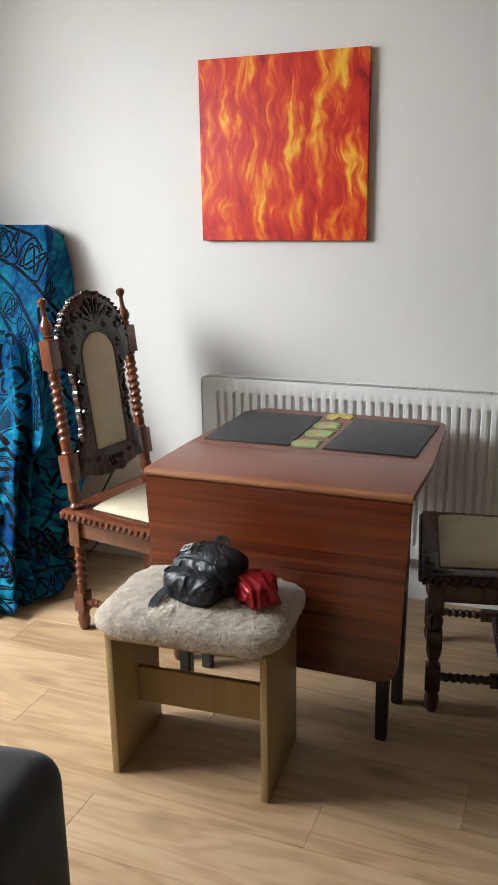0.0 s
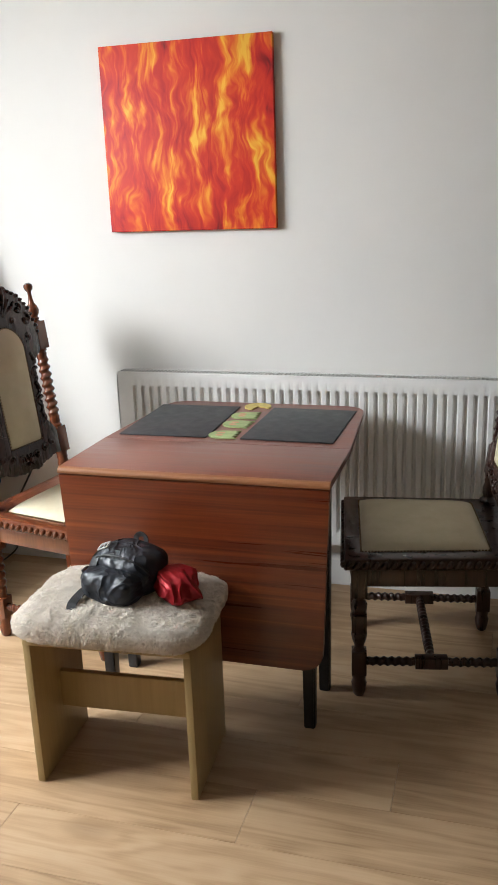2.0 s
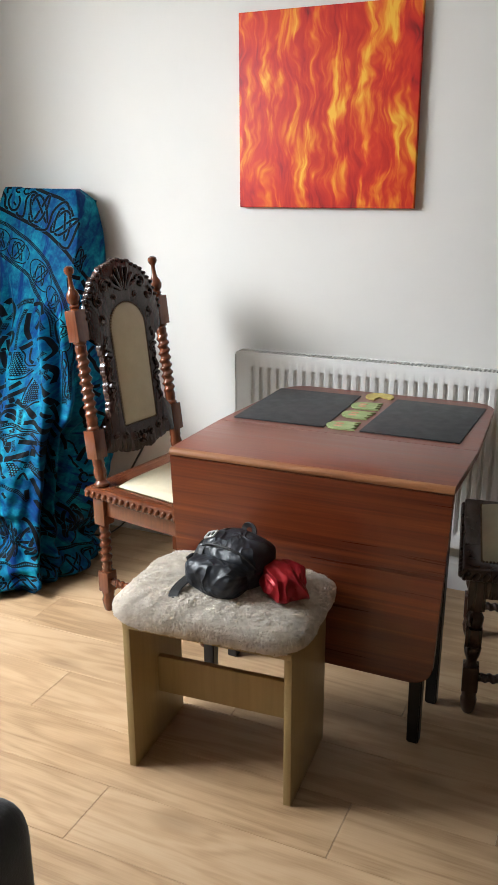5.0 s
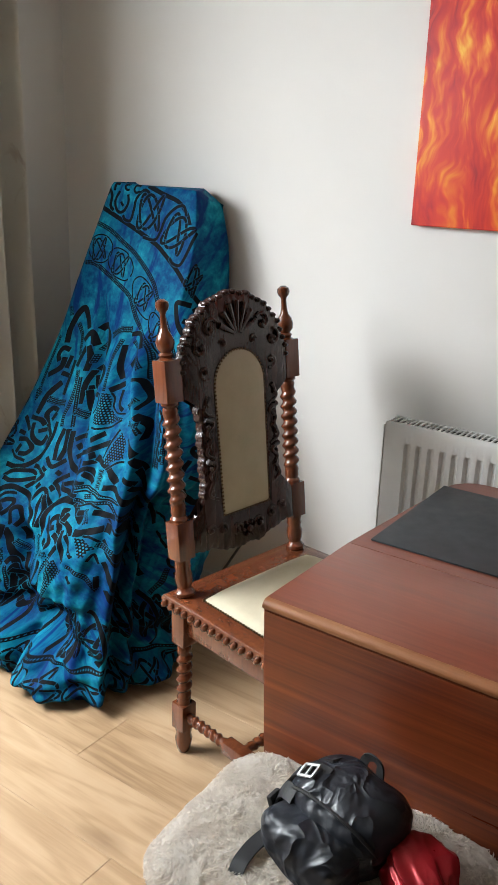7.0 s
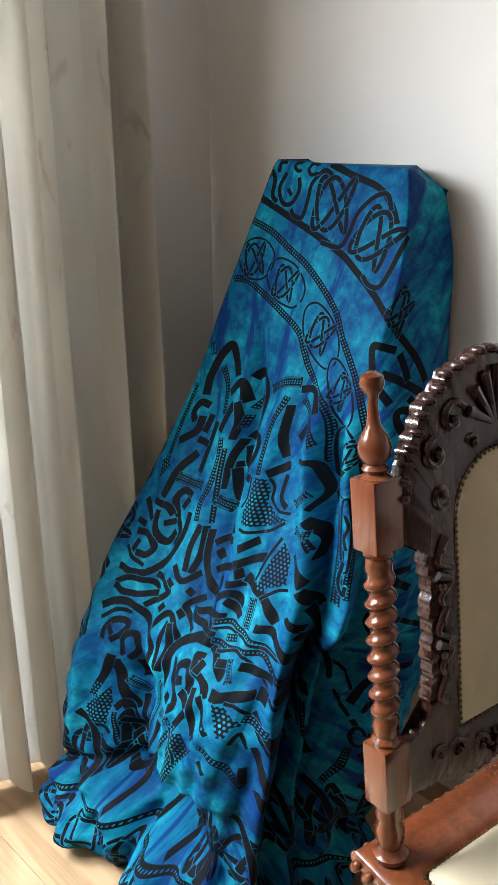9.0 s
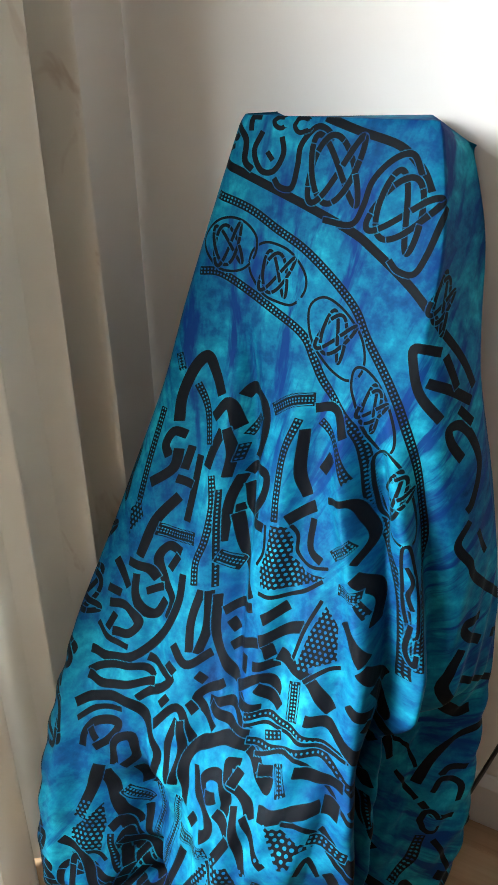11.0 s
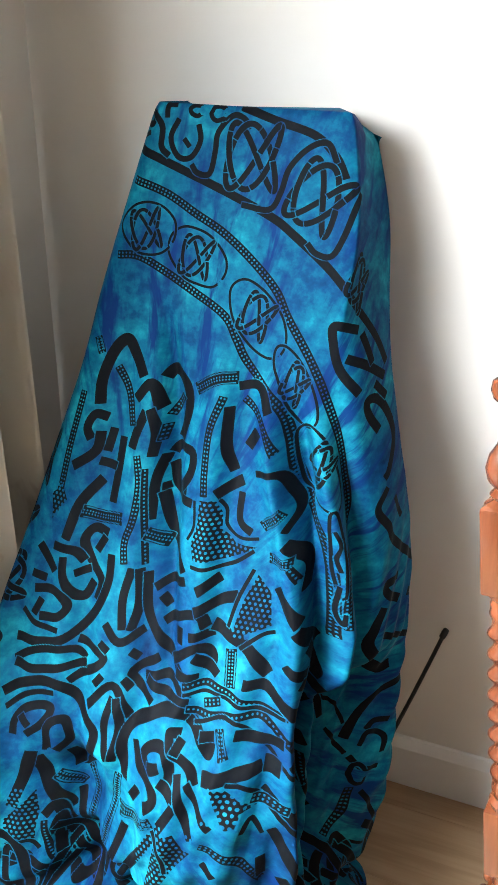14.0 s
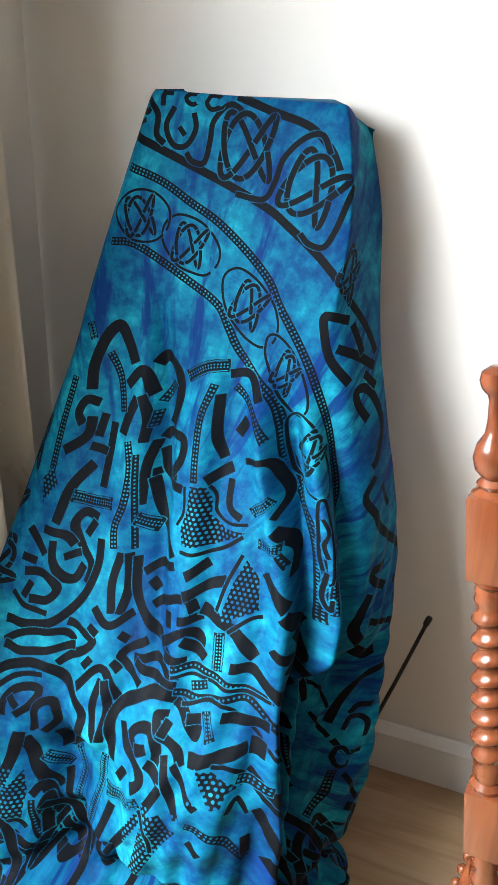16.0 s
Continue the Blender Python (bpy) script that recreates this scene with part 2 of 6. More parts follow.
def curtain_cloth():
    s = Nodes("cream_curtain")
    v = s.coords()
    weave = s.noise(s.coords((1, 1, 1)), 350, 2)
    blot = s.noise(s.coords((9, 9, 5)), 1.0, 4, 0.6, 0.8)
    tint = s.ramp(s.noise(v, 3, 3), [(0.3, (0.56, 0.53, 0.47)), (0.7, (0.66, 0.625, 0.56))])
    col = s.mix(s.rng(blot, 0.63, 0.70, 0.0, 0.75), tint, (0.27, 0.155, 0.095))
    s.bump(weave, 0.2, 0.0006)
    s.b.inputs["Transmission Weight"].default_value = 0.0
    m = s.done(col, 0.85, sheen=0.1)
    tr = s.n("BsdfTranslucent")
    tr.inputs[0].default_value = (0.84, 0.82, 0.77, 1)
    mx = s.n("MixShader")
    mx.inputs[0].default_value = 0.45
    s.link(s.b.outputs[0], mx.inputs[1])
    s.link(tr.outputs[0], mx.inputs[2])
    s.link(mx.outputs[0], s.t.nodes["Material Output"].inputs[0])
    return m


M_CURTAIN = curtain_cloth()


def glass():
    s = Nodes("window_glass")
    m = s.done((0.95, 0.97, 0.97), 0.02)
    s.b.inputs["Transmission Weight"].default_value = 1.0
    s.b.inputs["IOR"].default_value = 1.45
    return m


M_GLASS = glass()


# ---- mesh helpers ----
def box(bm, c, size, bevel=0.0, m=None, seg=2):
    r = bmesh.ops.create_cube(bm, size=1.0, matrix=(m or Matrix()) @ Matrix.Translation(c) @ Matrix.Diagonal((*size, 1)))
    if bevel:
        es = list({e for v in r["verts"] for e in v.link_edges})
        bmesh.ops.bevel(bm, geom=es, offset=bevel, segments=seg, affect="EDGES", profile=0.6)
    return bm


def sheet(bm, fn, nu, nv, close_u=False):
    """A grid of faces over fn(u, v), u and v from 0 to 1."""
    cols = nu if close_u else nu + 1
    vs = [[bm.verts.new(fn(i / nu, j / nv)) for i in range(cols)] for j in range(nv + 1)]
    for j in range(nv):
        for i in range(nu):
            k = (i + 1) % cols
            bm.faces.new((vs[j][i], vs[j][k], vs[j + 1][k], vs[j + 1][i]))
    return vs


def lathe(bm, profile, seg=20, m=None):
    m = m or Matrix()
    rings = [[bm.verts.new(m @ Vector((r * math.cos(2 * math.pi * i / seg), r * math.sin(2 * math.pi * i / seg), z))) for i in range(seg)] for r, z in profile]
    for a, b in zip(rings, rings[1:]):
        for i in range(seg):
            k = (i + 1) % seg
            bm.faces.new((a[i], a[k], b[k], b[i]))
    bm.faces.new(rings[0][::-1])
    bm.faces.new(rings[-1])
    return bm


def twist(bm, length, r=0.019, depth=0.24, pitch=0.028, m=None, seg=16):
    """Barley-twist bar from z = 0 to length."""
    m = m or Matrix()
    n = max(8, int(length / pitch * 9))
    rings = []
    for j in range(n + 1):
        z = length * j / n
        fade = min(1.0, 6 * j / n, 6 * (n - j) / n)
        ring = []
        for i in range(seg):
            a = 2 * math.pi * i / seg
            w = math.cos(a - 2 * math.pi * z / pitch)
            rr = r * (1 + depth * fade * (w if w > 0 else 0.7 * w))
            ring.append(bm.verts.new(m @ Vector((rr * math.cos(a), rr * math.sin(a), z))))
        rings.append(ring)
    for a, b in zip(rings, rings[1:]):
        for i in range(seg):
            k = (i + 1) % seg
            bm.faces.new((a[i], a[k], b[k], b[i]))
    bm.faces.new(rings[0][::-1])
    bm.faces.new(rings[-1])
    return bm


def blob(bm, c, size, m=None, sub=2, rot=0.0):
    mm = (m or Matrix()) @ Matrix.Translation(c) @ Matrix.Rotation(rot, 4, "Y") @ Matrix.Diagonal((*size, 1))
    bmesh.ops.create_icosphere(bm, subdivisions=sub, radius=1.0, matrix=mm)
    return bm


def prism(bm, pts, y0, y1, m=None, axes="XZ"):
    """Extrude an outline (pairs) between two depths along the third axis."""
    m = m or Matrix()

    def at(p, d):
        return m @ (Vector((p[0], d, p[1])) if axes == "XZ" else Vector((p[0], p[1], d)))

    a = [bm.verts.new(at(p, y0)) for p in pts]
    b = [bm.verts.new(at(p, y1)) for p in pts]
    bm.faces.new(a)
    bm.faces.new(b[::-1])
    for i in range(len(pts)):
        k = (i + 1) % len(pts)
        bm.faces.new((a[i], b[i], b[k], a[k]))
    return bm


def tube(bm, pts, r, seg=8):
    """A round bar along a list of points."""
    pts = [Vector(p) for p in pts]
    rings = []
    for i, p in enumerate(pts):
        d = (pts[min(i + 1, len(pts) - 1)] - pts[max(i - 1, 0)]).normalized()
        q = d.to_track_quat("Z", "Y").to_matrix()
        rings.append([bm.verts.new(p + q @ Vector((r * math.cos(2 * math.pi * k / seg), r * math.sin(2 * math.pi * k / seg), 0))) for k in range(seg)])
    for a, b in zip(rings, rings[1:]):
        for i in range(seg):
            k = (i + 1) % seg
            bm.faces.new((a[i], a[k], b[k], b[i]))
    bm.faces.new(rings[0][::-1])
    bm.faces.new(rings[-1])
    return bm


def curve_through(pts, n=6):
    """Catmull-Rom curve through points."""
    p = np.array(pts, float)
    if len(p) < 3:
        return p
    q = np.concatenate([[2 * p[0] - p[1]], p, [2 * p[-1] - p[-2]]])
    out = []
    for i in range(1, len(q) - 2):
        for t in np.arange(n) / n:
            a, b, c, d = q[i - 1], q[i], q[i + 1], q[i + 2]
            out.append(0.5 * (2 * b + (c - a) * t + (2 * a - 5 * b + 4 * c - d) * t * t + (3 * b - 3 * c + d - a) * t**3))
    out.append(p[-1])
    return np.array(out)


def as_mesh(name, bm, material, smooth=True):
    bmesh.ops.recalc_face_normals(bm, faces=bm.faces)
    me = bpy.data.meshes.new(name)
    bm.to_mesh(me)
    bm.free()
    me.materials.append(material)
    if smooth:
        me.shade_smooth()
        me.set_sharp_from_angle(angle=radians(40))
    return me


def part(name, bm, material, parent=None, label="", smooth=True):
    ob = new(name, as_mesh(name, bm, material, smooth))
    if parent is not None:
        ob.parent = parent
    if label:
        tagged(ob, label)
    return ob


def thing(name, m, label, category, group="", kind=""):
    ob = new(name)
    ob.empty_display_size = 0.1
    ob.matrix_world = m
    return tagged(ob, label, category, group, kind)


def setting(name, bm, material, label, category, smooth=False):
    return tagged(part(name, bm, material, None, "", smooth), label, category, "", "structure")


# ---- the room ----
T = 0.16
bm = bmesh.new()
box(bm, ((WEST + EAST) / 2, NORTH + T / 2, CEIL / 2), (EAST - WEST + 2 * T, T, CEIL))
setting("wall_north", bm, M_WALL, "warm white painted plaster wall", "wall")
bm = bmesh.new()
box(bm, (WEST - T / 2, (SOUTH + WIN_S) / 2, CEIL / 2), (T, WIN_S - SOUTH, CEIL))
box(bm, (WEST - T / 2, (NORTH + WIN_N) / 2, CEIL / 2), (T, NORTH - WIN_N, CEIL))
box(bm, (WEST - T / 2, (WIN_S + WIN_N) / 2, (CEIL + WIN_Z) / 2), (T, WIN_N - WIN_S, CEIL - WIN_Z))
setting("wall_west", bm, M_WALL, "white plaster wall with a glazed garden door", "wall")
# unseen east and south walls, set far out and dark to weaken bounce
bm = bmesh.new()
box(bm, (EAST + T / 2, (SOUTH + NORTH) / 2, CEIL / 2), (T, NORTH - SOUTH, CEIL))
setting("wall_east", bm, M_DIM_WALL, "plain taupe wall, unseen, darkened to cut bounced light", "wall")
bm = bmesh.new()
box(bm, ((WEST + EAST) / 2, SOUTH - T / 2, CEIL / 2), (EAST - WEST + 2 * T, T, CEIL))
setting("wall_south", bm, M_DIM_WALL, "plain taupe wall, unseen, darkened to cut bounced light", "wall")
bm = bmesh.new()
box(bm, ((WEST + EAST) / 2, (SOUTH + NORTH) / 2, CEIL + 0.05), (EAST - WEST, NORTH - SOUTH, 0.1))
setting("ceiling", bm, M_CEIL, "flat white painted ceiling", "ceiling")

# skirting board: plain face with a chamfered top
def skirting(name, a, b, face):
    ax, ay = a
    bx, by = b
    n = Vector((*face, 0))
    bmx = bmesh.new()
    prof = ((0.0, 0.0), (0.016, 0.0), (0.016, 0.100), (0.011, 0.112), (0.006, 0.122), (0.0, 0.124))
    ends = [[bmx.verts.new(Vector((x, y, 0)) + n * d + Vector((0, 0, z))) for d, z in prof] for x, y in ((ax, ay), (bx, by))]
    k = len(prof)
    for i in range(k):
        bmx.faces.new((ends[0][i], ends[0][(i + 1) % k], ends[1][(i + 1) % k], ends[1][i]))
    bmx.faces.new(ends[0])
    bmx.faces.new(ends[1][::-1])
    return setting(name, bmx, M_TRIM, "white gloss skirting board along the wall", "skirting board")


skirting("baseboard", (WEST, NORTH - 0.001), (EAST, NORTH - 0.001), (0, -1))
skirting("baseboard", (WEST + 0.001, WIN_N + 0.02), (WEST + 0.001, NORTH - 0.018), (1, 0))
skirting("baseboard", (WEST + 0.001, SOUTH), (WEST + 0.001, WIN_S - 0.02), (1, 0))

# garden door in the west wall: frame, sill and one tall pane
door = thing("window_1", pose(WEST - 0.08, (WIN_S + WIN_N) / 2, 0), "white framed glazed garden door letting in daylight", "window", "", "structure")
hw = (WIN_N - WIN_S) / 2
for sy in (-1, 1):
    bm = bmesh.new()
    box(bm, (0, sy * (hw - 0.03), WIN_Z / 2), (0.07, 0.058, WIN_Z - 0.004), 0.006)
    part("window_frame", bm, M_TRIM, door)
bm = bmesh.new()
box(bm, (0, 0, WIN_Z - 0.032), (0.07, 2 * hw - 0.12, 0.058), 0.006)
part("window_frame", bm, M_TRIM, door)
bm = bmesh.new()
box(bm, (0, 0, 0.03), (0.09, 2 * hw - 0.12, 0.06), 0.006)
part("window_sill", bm, M_TRIM, door)
bm = bmesh.new()
box(bm, (0, 0, 1.03), (0.008, 2 * hw - 0.11, WIN_Z - 0.11))
pane = part("pane", bm, M_GLASS, door, "", False)
pane.visible_shadow = False

# ground outside the door, reaching far out
bm = bmesh.new()
box(bm, (WEST - T - 20.01, 0, -0.16), (40, 60, 0.08))
setting("ground", bm, M_OUT, "pale paving outside the garden door", "ground")

# floor slab; the planks lie on it
bm = bmesh.new()
box(bm, ((WEST + EAST) / 2, (SOUTH + NORTH) / 2, -0.06), (EAST - WEST + 2 * T, NORTH - SOUTH + 2 * T, 0.1))
floor = setting("floor", bm, M_JOINT_SHADE, "light oak laminate plank floor with staggered joints", "floor")


def planks():
    """Boards 190 mm wide run along the north wall; alike lengths share a mesh."""
    wide, long = 0.19, 1.29
    start = {0: -0.785, 1: -0.221, 2: -1.177, 3: -0.636, 4: -1.49, 5: -0.30, 6: -0.95}
    meshes = {}
    for row in range(-18, 9):
        y0 = 1.235 + wide * row
        y1 = min(y0 + wide, NORTH - 0.001)
        y0 = max(y0, SOUTH)
        if y1 - y0 < 0.02:
            continue
        x = start.get(row, -0.8 + ((row * 0.437) % 1.29))
        while x > WEST:
            x -= long
        while x < EAST:
            a, b = max(x, WEST), min(x + long, EAST)
            if b - a > 0.02:
                key = (round(b - a, 3), round(y1 - y0, 3))
                if key not in meshes:
                    bmx = bmesh.new()
                    box(bmx, (0, 0, -0.004), (key[0] - 0.0009, key[1] - 0.0007, 0.008), 0.0006, seg=1)
                    meshes[key] = as_mesh("plank", bmx, M_OAK, False)
                ob = new("plank", meshes[key])
                ob.location = ((a + b) / 2, (y0 + y1) / 2, 0)
                ob.parent = floor
            x += long


# ---- radiator on the north wall ----
def radiator():
    x0, x1, z0, z1, yf = -1.05, 0.75, 0.200, 0.830, NORTH - 0.11
    yb = NORTH - 0.045
    r = thing("radiator", pose((x0 + x1) / 2, 0, 0), "white double panel radiator fixed to the wall", "radiator")
    cx = (x0 + x1) / 2
    L = x1 - x0
    # front panel: flat margin with pressed vertical flutes
    bmx = bmesh.new()
    pitch, flat0 = 0.0333, 0.035
    n = int((L - 2 * flat0) / pitch)
    start = -n * pitch / 2
    zs = [z0, z0 + 0.012, z0 + 0.050, z0 + 0.056, z0 + 0.066, z1 - 0.066, z1 - 0.056, z1 - 0.050, z1 - 0.012, z1]
    depth = [0, 0, 0, 0.7, 1, 1, 0.7, 0, 0, 0]
    shape = ((0, 0), (0.30, 0), (0.38, 0.4), (0.46, 1), (0.70, 1), (0.78, 0.4), (0.86, 0))
    xs = [(-L / 2, 0.0), (-L / 2 + 0.004, 0.0)]
    for i in range(n):
        xs += [(start + (i + s) * pitch, d) for s, d in shape]
    xs += [(start + n * pitch, 0), (L / 2 - 0.004, 0), (L / 2, 0)]
    grid = []
    for z, k in zip(zs, depth):
        edge = 0.004 if z in (z0, z1) else 0.0
        grid.append([bmx.verts.new((x, yf + 0.011 * d * k + edge + (0.004 if abs(x) == L / 2 else 0), z)) for x, d in xs])
    for a, b in zip(grid, grid[1:]):
        for i in range(len(xs) - 1):
            bmx.faces.new((a[i], a[i + 1], b[i + 1], b[i]))
    part("front_panel", bmx, M_RAD, r)
    bmx = bmesh.new()
    box(bmx, (0, yb, (z0 + z1) / 2), (L - 0.01, 0.014, z1 - z0 - 0.01), 0.003)
    part("back_panel", bmx, M_RAD, r)
    for sx in (-1, 1):
        bmx = bmesh.new()
        box(bmx, (sx * (L / 2 + 0.0015), (yf + yb) / 2 + 0.004, (z0 + z1) / 2 + 0.004), (0.003, yb - yf + 0.008, z1 - z0 - 0.03), 0.001)
        part("side_panel", bmx, M_RAD, r)
    # top grille: a frame with slots between short bars
    bmx = bmesh.new()
    yc, d = (yf + yb) / 2 + 0.006, yb - yf
    box(bmx, (0, yf + 0.0055, z1 - 0.001), (L, 0.005, 0.005), 0.0012)
    box(bmx, (0, yb - 0.001, z1 - 0.001), (L, 0.006, 0.005), 0.0012)
    part("grille_rail", bmx, M_RAD, r)
    # added dark sheet: shade below the bars, painted as a near-black colour
    bmx = bmesh.new()
    box(bmx, (0, yc, z1 - 0.010), (L - 0.02, d - 0.012, 0.003))
    part("grille_shade", bmx, M_JOINT_SHADE, r, "dark sheet standing in for the shade inside the grille")
    bmx = bmesh.new()
    k = 128
    for i in range(k):
        x = -L / 2 + L * (i + 0.5) / k
        box(bmx, (x, yc - 0.001, z1 - 0.002), (0.0042, d - 0.006, 0.004))
    tagged(part("grille", bmx, M_RAD, r, "slotted top grille", False), "", "", "", "stuff")
    # valve and pipe at the near end, brackets behind
    for sx in (-1, 1):
        bmx = bmesh.new()
        lathe(bmx, [(0.0075, 0.0), (0.0075, z0 + 0.045)], 12, pose(sx * (L / 2 + 0.028), yb - 0.02, 0))
        part("pipe", bmx, M_TRIM, r)
        bmx = bmesh.new()
        lathe(bmx, [(0.006, 0), (0.017, 0.004), (0.017, 0.03), (0.010, 0.034), (0.010, 0.05), (0.004, 0.055)], 14, pose(sx * (L / 2 + 0.028), yb - 0.02, z0 + 0.03))
        part("valve", bmx, M_TRIM, r)
        bmx = bmesh.new()
        box(bmx, (sx * L * 0.3, NORTH - 0.021, 0.5), (0.04, 0.038, 0.4), 0.002)
        part("bracket", bmx, M_RAD, r)
    return r


radiator()


# ---- canvas on the wall ----
def canvas():
    x0, x1, z0, z1 = -1.066, -0.441, 1.333, 1.957
    c = thing("painting", pose((x0 + x1) / 2, NORTH, (z0 + z1) / 2), "square unframed canvas of red and orange flames", "painting")
    bmx = bmesh.new()
    box(bmx, (0, -0.0155, 0), (x1 - x0, 0.021, z1 - z0), 0.003, seg=3)
    part("canvas", bmx, M_FLAMES, c)
    for sz in (-1, 1):
        bmx = bmesh.new()
        box(bmx, (0, -0.0025, sz * ((z1 - z0) / 2 - 0.03)), (x1 - x0 - 0.02, 0.005, 0.03))
        part("stretcher_bar", bmx, M_STOOLWOOD, c, "pale wooden stretcher bar behind the canvas")
    return c


canvas()


# ---- drop-leaf table ----
def rounded(w0, w1, length, r, n=6, bow=0.0):
    """Outline of a leaf: straight joint w0 wide at v = 0, tapering to w1 at v = length, two rounded corners."""
    pts = [(-w0 / 2, 0)]
    for k in range(1, 5):
        t = k / 5
        pts.append((-(w0 + (w1 - w0) * t) / 2 - bow * math.sin(math.pi * t), (length - r) * t))
    for k in range(n + 1):
        a = math.pi - (math.pi / 2) * k / n
        pts.append((-w1 / 2 + r + r * math.cos(a), length - r + r * math.sin(a)))
    for k in range(n + 1):
        a = math.pi / 2 - (math.pi / 2) * k / n
        pts.append((w1 / 2 - r + r * math.cos(a), length - r + r * math.sin(a)))
    for k in range(4, 0, -1):
        t = k / 5
        pts.append(((w0 + (w1 - w0) * t) / 2 + bow * math.sin(math.pi * t), (length - r) * t))
    pts.append((w0 / 2, 0))
    return pts


def table():
    t = thing("drop_leaf_table", pose(-0.453, 1.846, 0, 0, 0, 0), "mahogany drop leaf table with one leaf hanging", "table")
    W2 = 0.758
    top = 0.745
    bmx = bmesh.new()
    box(bmx, (0, 0.1635, top - 0.0095), (W2, 0.289, 0.019), 0.0008)
    part("tabletop", bmx, M_MAHOG, t)
    bmx = bmesh.new()
    # quarter-round lip of the rule joint
    lip = [(0.0185, top - 0.017), (0.004, top - 0.017)] + [(0.0185 - 0.0155 * math.cos(radians(a)), top - 0.0125 + 0.0123 * math.sin(radians(a))) for a in range(0, 91, 10)]
    ends = [[bmx.verts.new((sx * W2 / 2, y, z)) for y, z in lip] for sx in (-1, 1)]
    for i in range(len(lip)):
        k = (i + 1) % len(lip)
        bmx.faces.new((ends[0][i], ends[0][k], ends[1][k], ends[1][i]))
    bmx.faces.new(ends[0][::-1])
    bmx.faces.new(ends[1])
    part("edging", bmx, M_EDGE, t, "lighter worn wooden edging strip")
    bmx = bmesh.new()
    prism(bmx, rounded(W2, 0.70, 0.504, 0.075, 8), top - 0.019, top, pose(0, 0.3082, 0), "XY")
    bmesh.ops.bevel(bmx, geom=[e for e in bmx.edges if abs(e.verts[0].co.z - e.verts[1].co.z) < 1e-6], offset=0.0008, segments=2, affect="EDGES")
    part("raised_leaf", bmx, M_MAHOG, t)
    bmx = bmesh.new()
    prism(bmx, [(x, -v) for x, v in rounded(W2 - 0.002, 0.712, 0.518, 0.055, 8)], 0.0, 0.018, pose(0, 0.006, top - 0.0195), "XZ")
    bmesh.ops.bevel(bmx, geom=[e for e in bmx.edges if abs(e.verts[0].co.y - e.verts[1].co.y) < 1e-6], offset=0.0025, segments=2, affect="EDGES")
    part("hanging_leaf", bmx, M_LEAF, t)
    # frame under the fixed board and black legs
    bmx = bmesh.new()
    box(bmx, (0, 0.165, top - 0.064), (0.62, 0.22, 0.088), 0.003)
    part("underframe", bmx, M_BLACK, t)
    for x, y in ((-0.291, 0.056), (0.307, 0.062), (-0.311, 0.250), (0.311, 0.256)):
        bmx = bmesh.new()
        rr = [bmx.verts.new((x + sx * w, y + sy * w, z)) for z, w in ((0.0, 0.0155), (top - 0.02, 0.021)) for sx, sy in ((-1, -1), (1, -1), (1, 1), (-1, 1))]
        for i in range(4):
            k = (i + 1) % 4
            bmx.faces.new((rr[i], rr[k], rr[4 + k], rr[4 + i]))
        bmx.faces.new(rr[:4][::-1])
        bmx.faces.new(rr[4:])
        bmesh.ops.bevel(bmx, geom=bmx.edges[:], offset=0.003, segments=2, affect="EDGES")
        part("leg", bmx, M_BLACK, t)
    return t


table()


def place_mat(m):
    ob = thing("place_mat", m, "dark slate grey rectangular place mat on the table", "place mat", "place mats")
    bmx = bmesh.new()
    box(bmx, (0, 0, 0.002), (0.282, 0.388, 0.004), 0.0012)
    part("mat", bmx, M_MAT, ob)
    return ob


place_mat(pose(-0.664, 2.388, 0.7452, 0, 0, 1.2))
place_mat(pose(-0.269, 2.390, 0.7452, 0, 0, -0.8))


def coaster(m, yellow=False):
    """Flat felt shape: rounded head with a scalloped foot, or a disc with a wedge cut out."""
    name = "yellow wedge cut felt coaster on the table" if yellow else "green scalloped felt coaster with a pink mark"
    ob = thing("coaster", m, name, "coaster", "coasters")
    pts = []
    if yellow:
        pts = [(0.0, 0.0)]
        for k in range(25):
            a = radians(38 + 284 * k / 24)
            pts.append((0.046 * math.cos(a), 0.046 * math.sin(a)))
    else:
        for k in range(13):
            a = radians(90 + 180 * k / 12)
            pts.append((-0.008 + 0.040 * math.cos(a), 0.040 * math.sin(a)))
        for k in range(7):
            pts.append((0.045 if k % 2 == 0 else 0.029, -0.040 + 0.08 * k / 6))
    bmx = bmesh.new()
    prism(bmx, pts, 0, 0.004, None, "XY")
    part("felt", bmx, M_YELLOW if yellow else M_GREEN, ob, "", False)
    if not yellow:
        for dx, dy, sx, sy in ((-0.012, 0.012, 0.013, 0.007), (-0.012, -0.012, 0.013, 0.007)):
            bmx = bmesh.new()
            lathe(bmx, [(1, 0.0), (1, 0.0006)], 12, pose(dx, dy, 0.0041) @ Matrix.Diagonal((sx, sy, 1, 1)))
            part("mark", bmx, M_PINK, ob, "pink printed spot")
    return ob


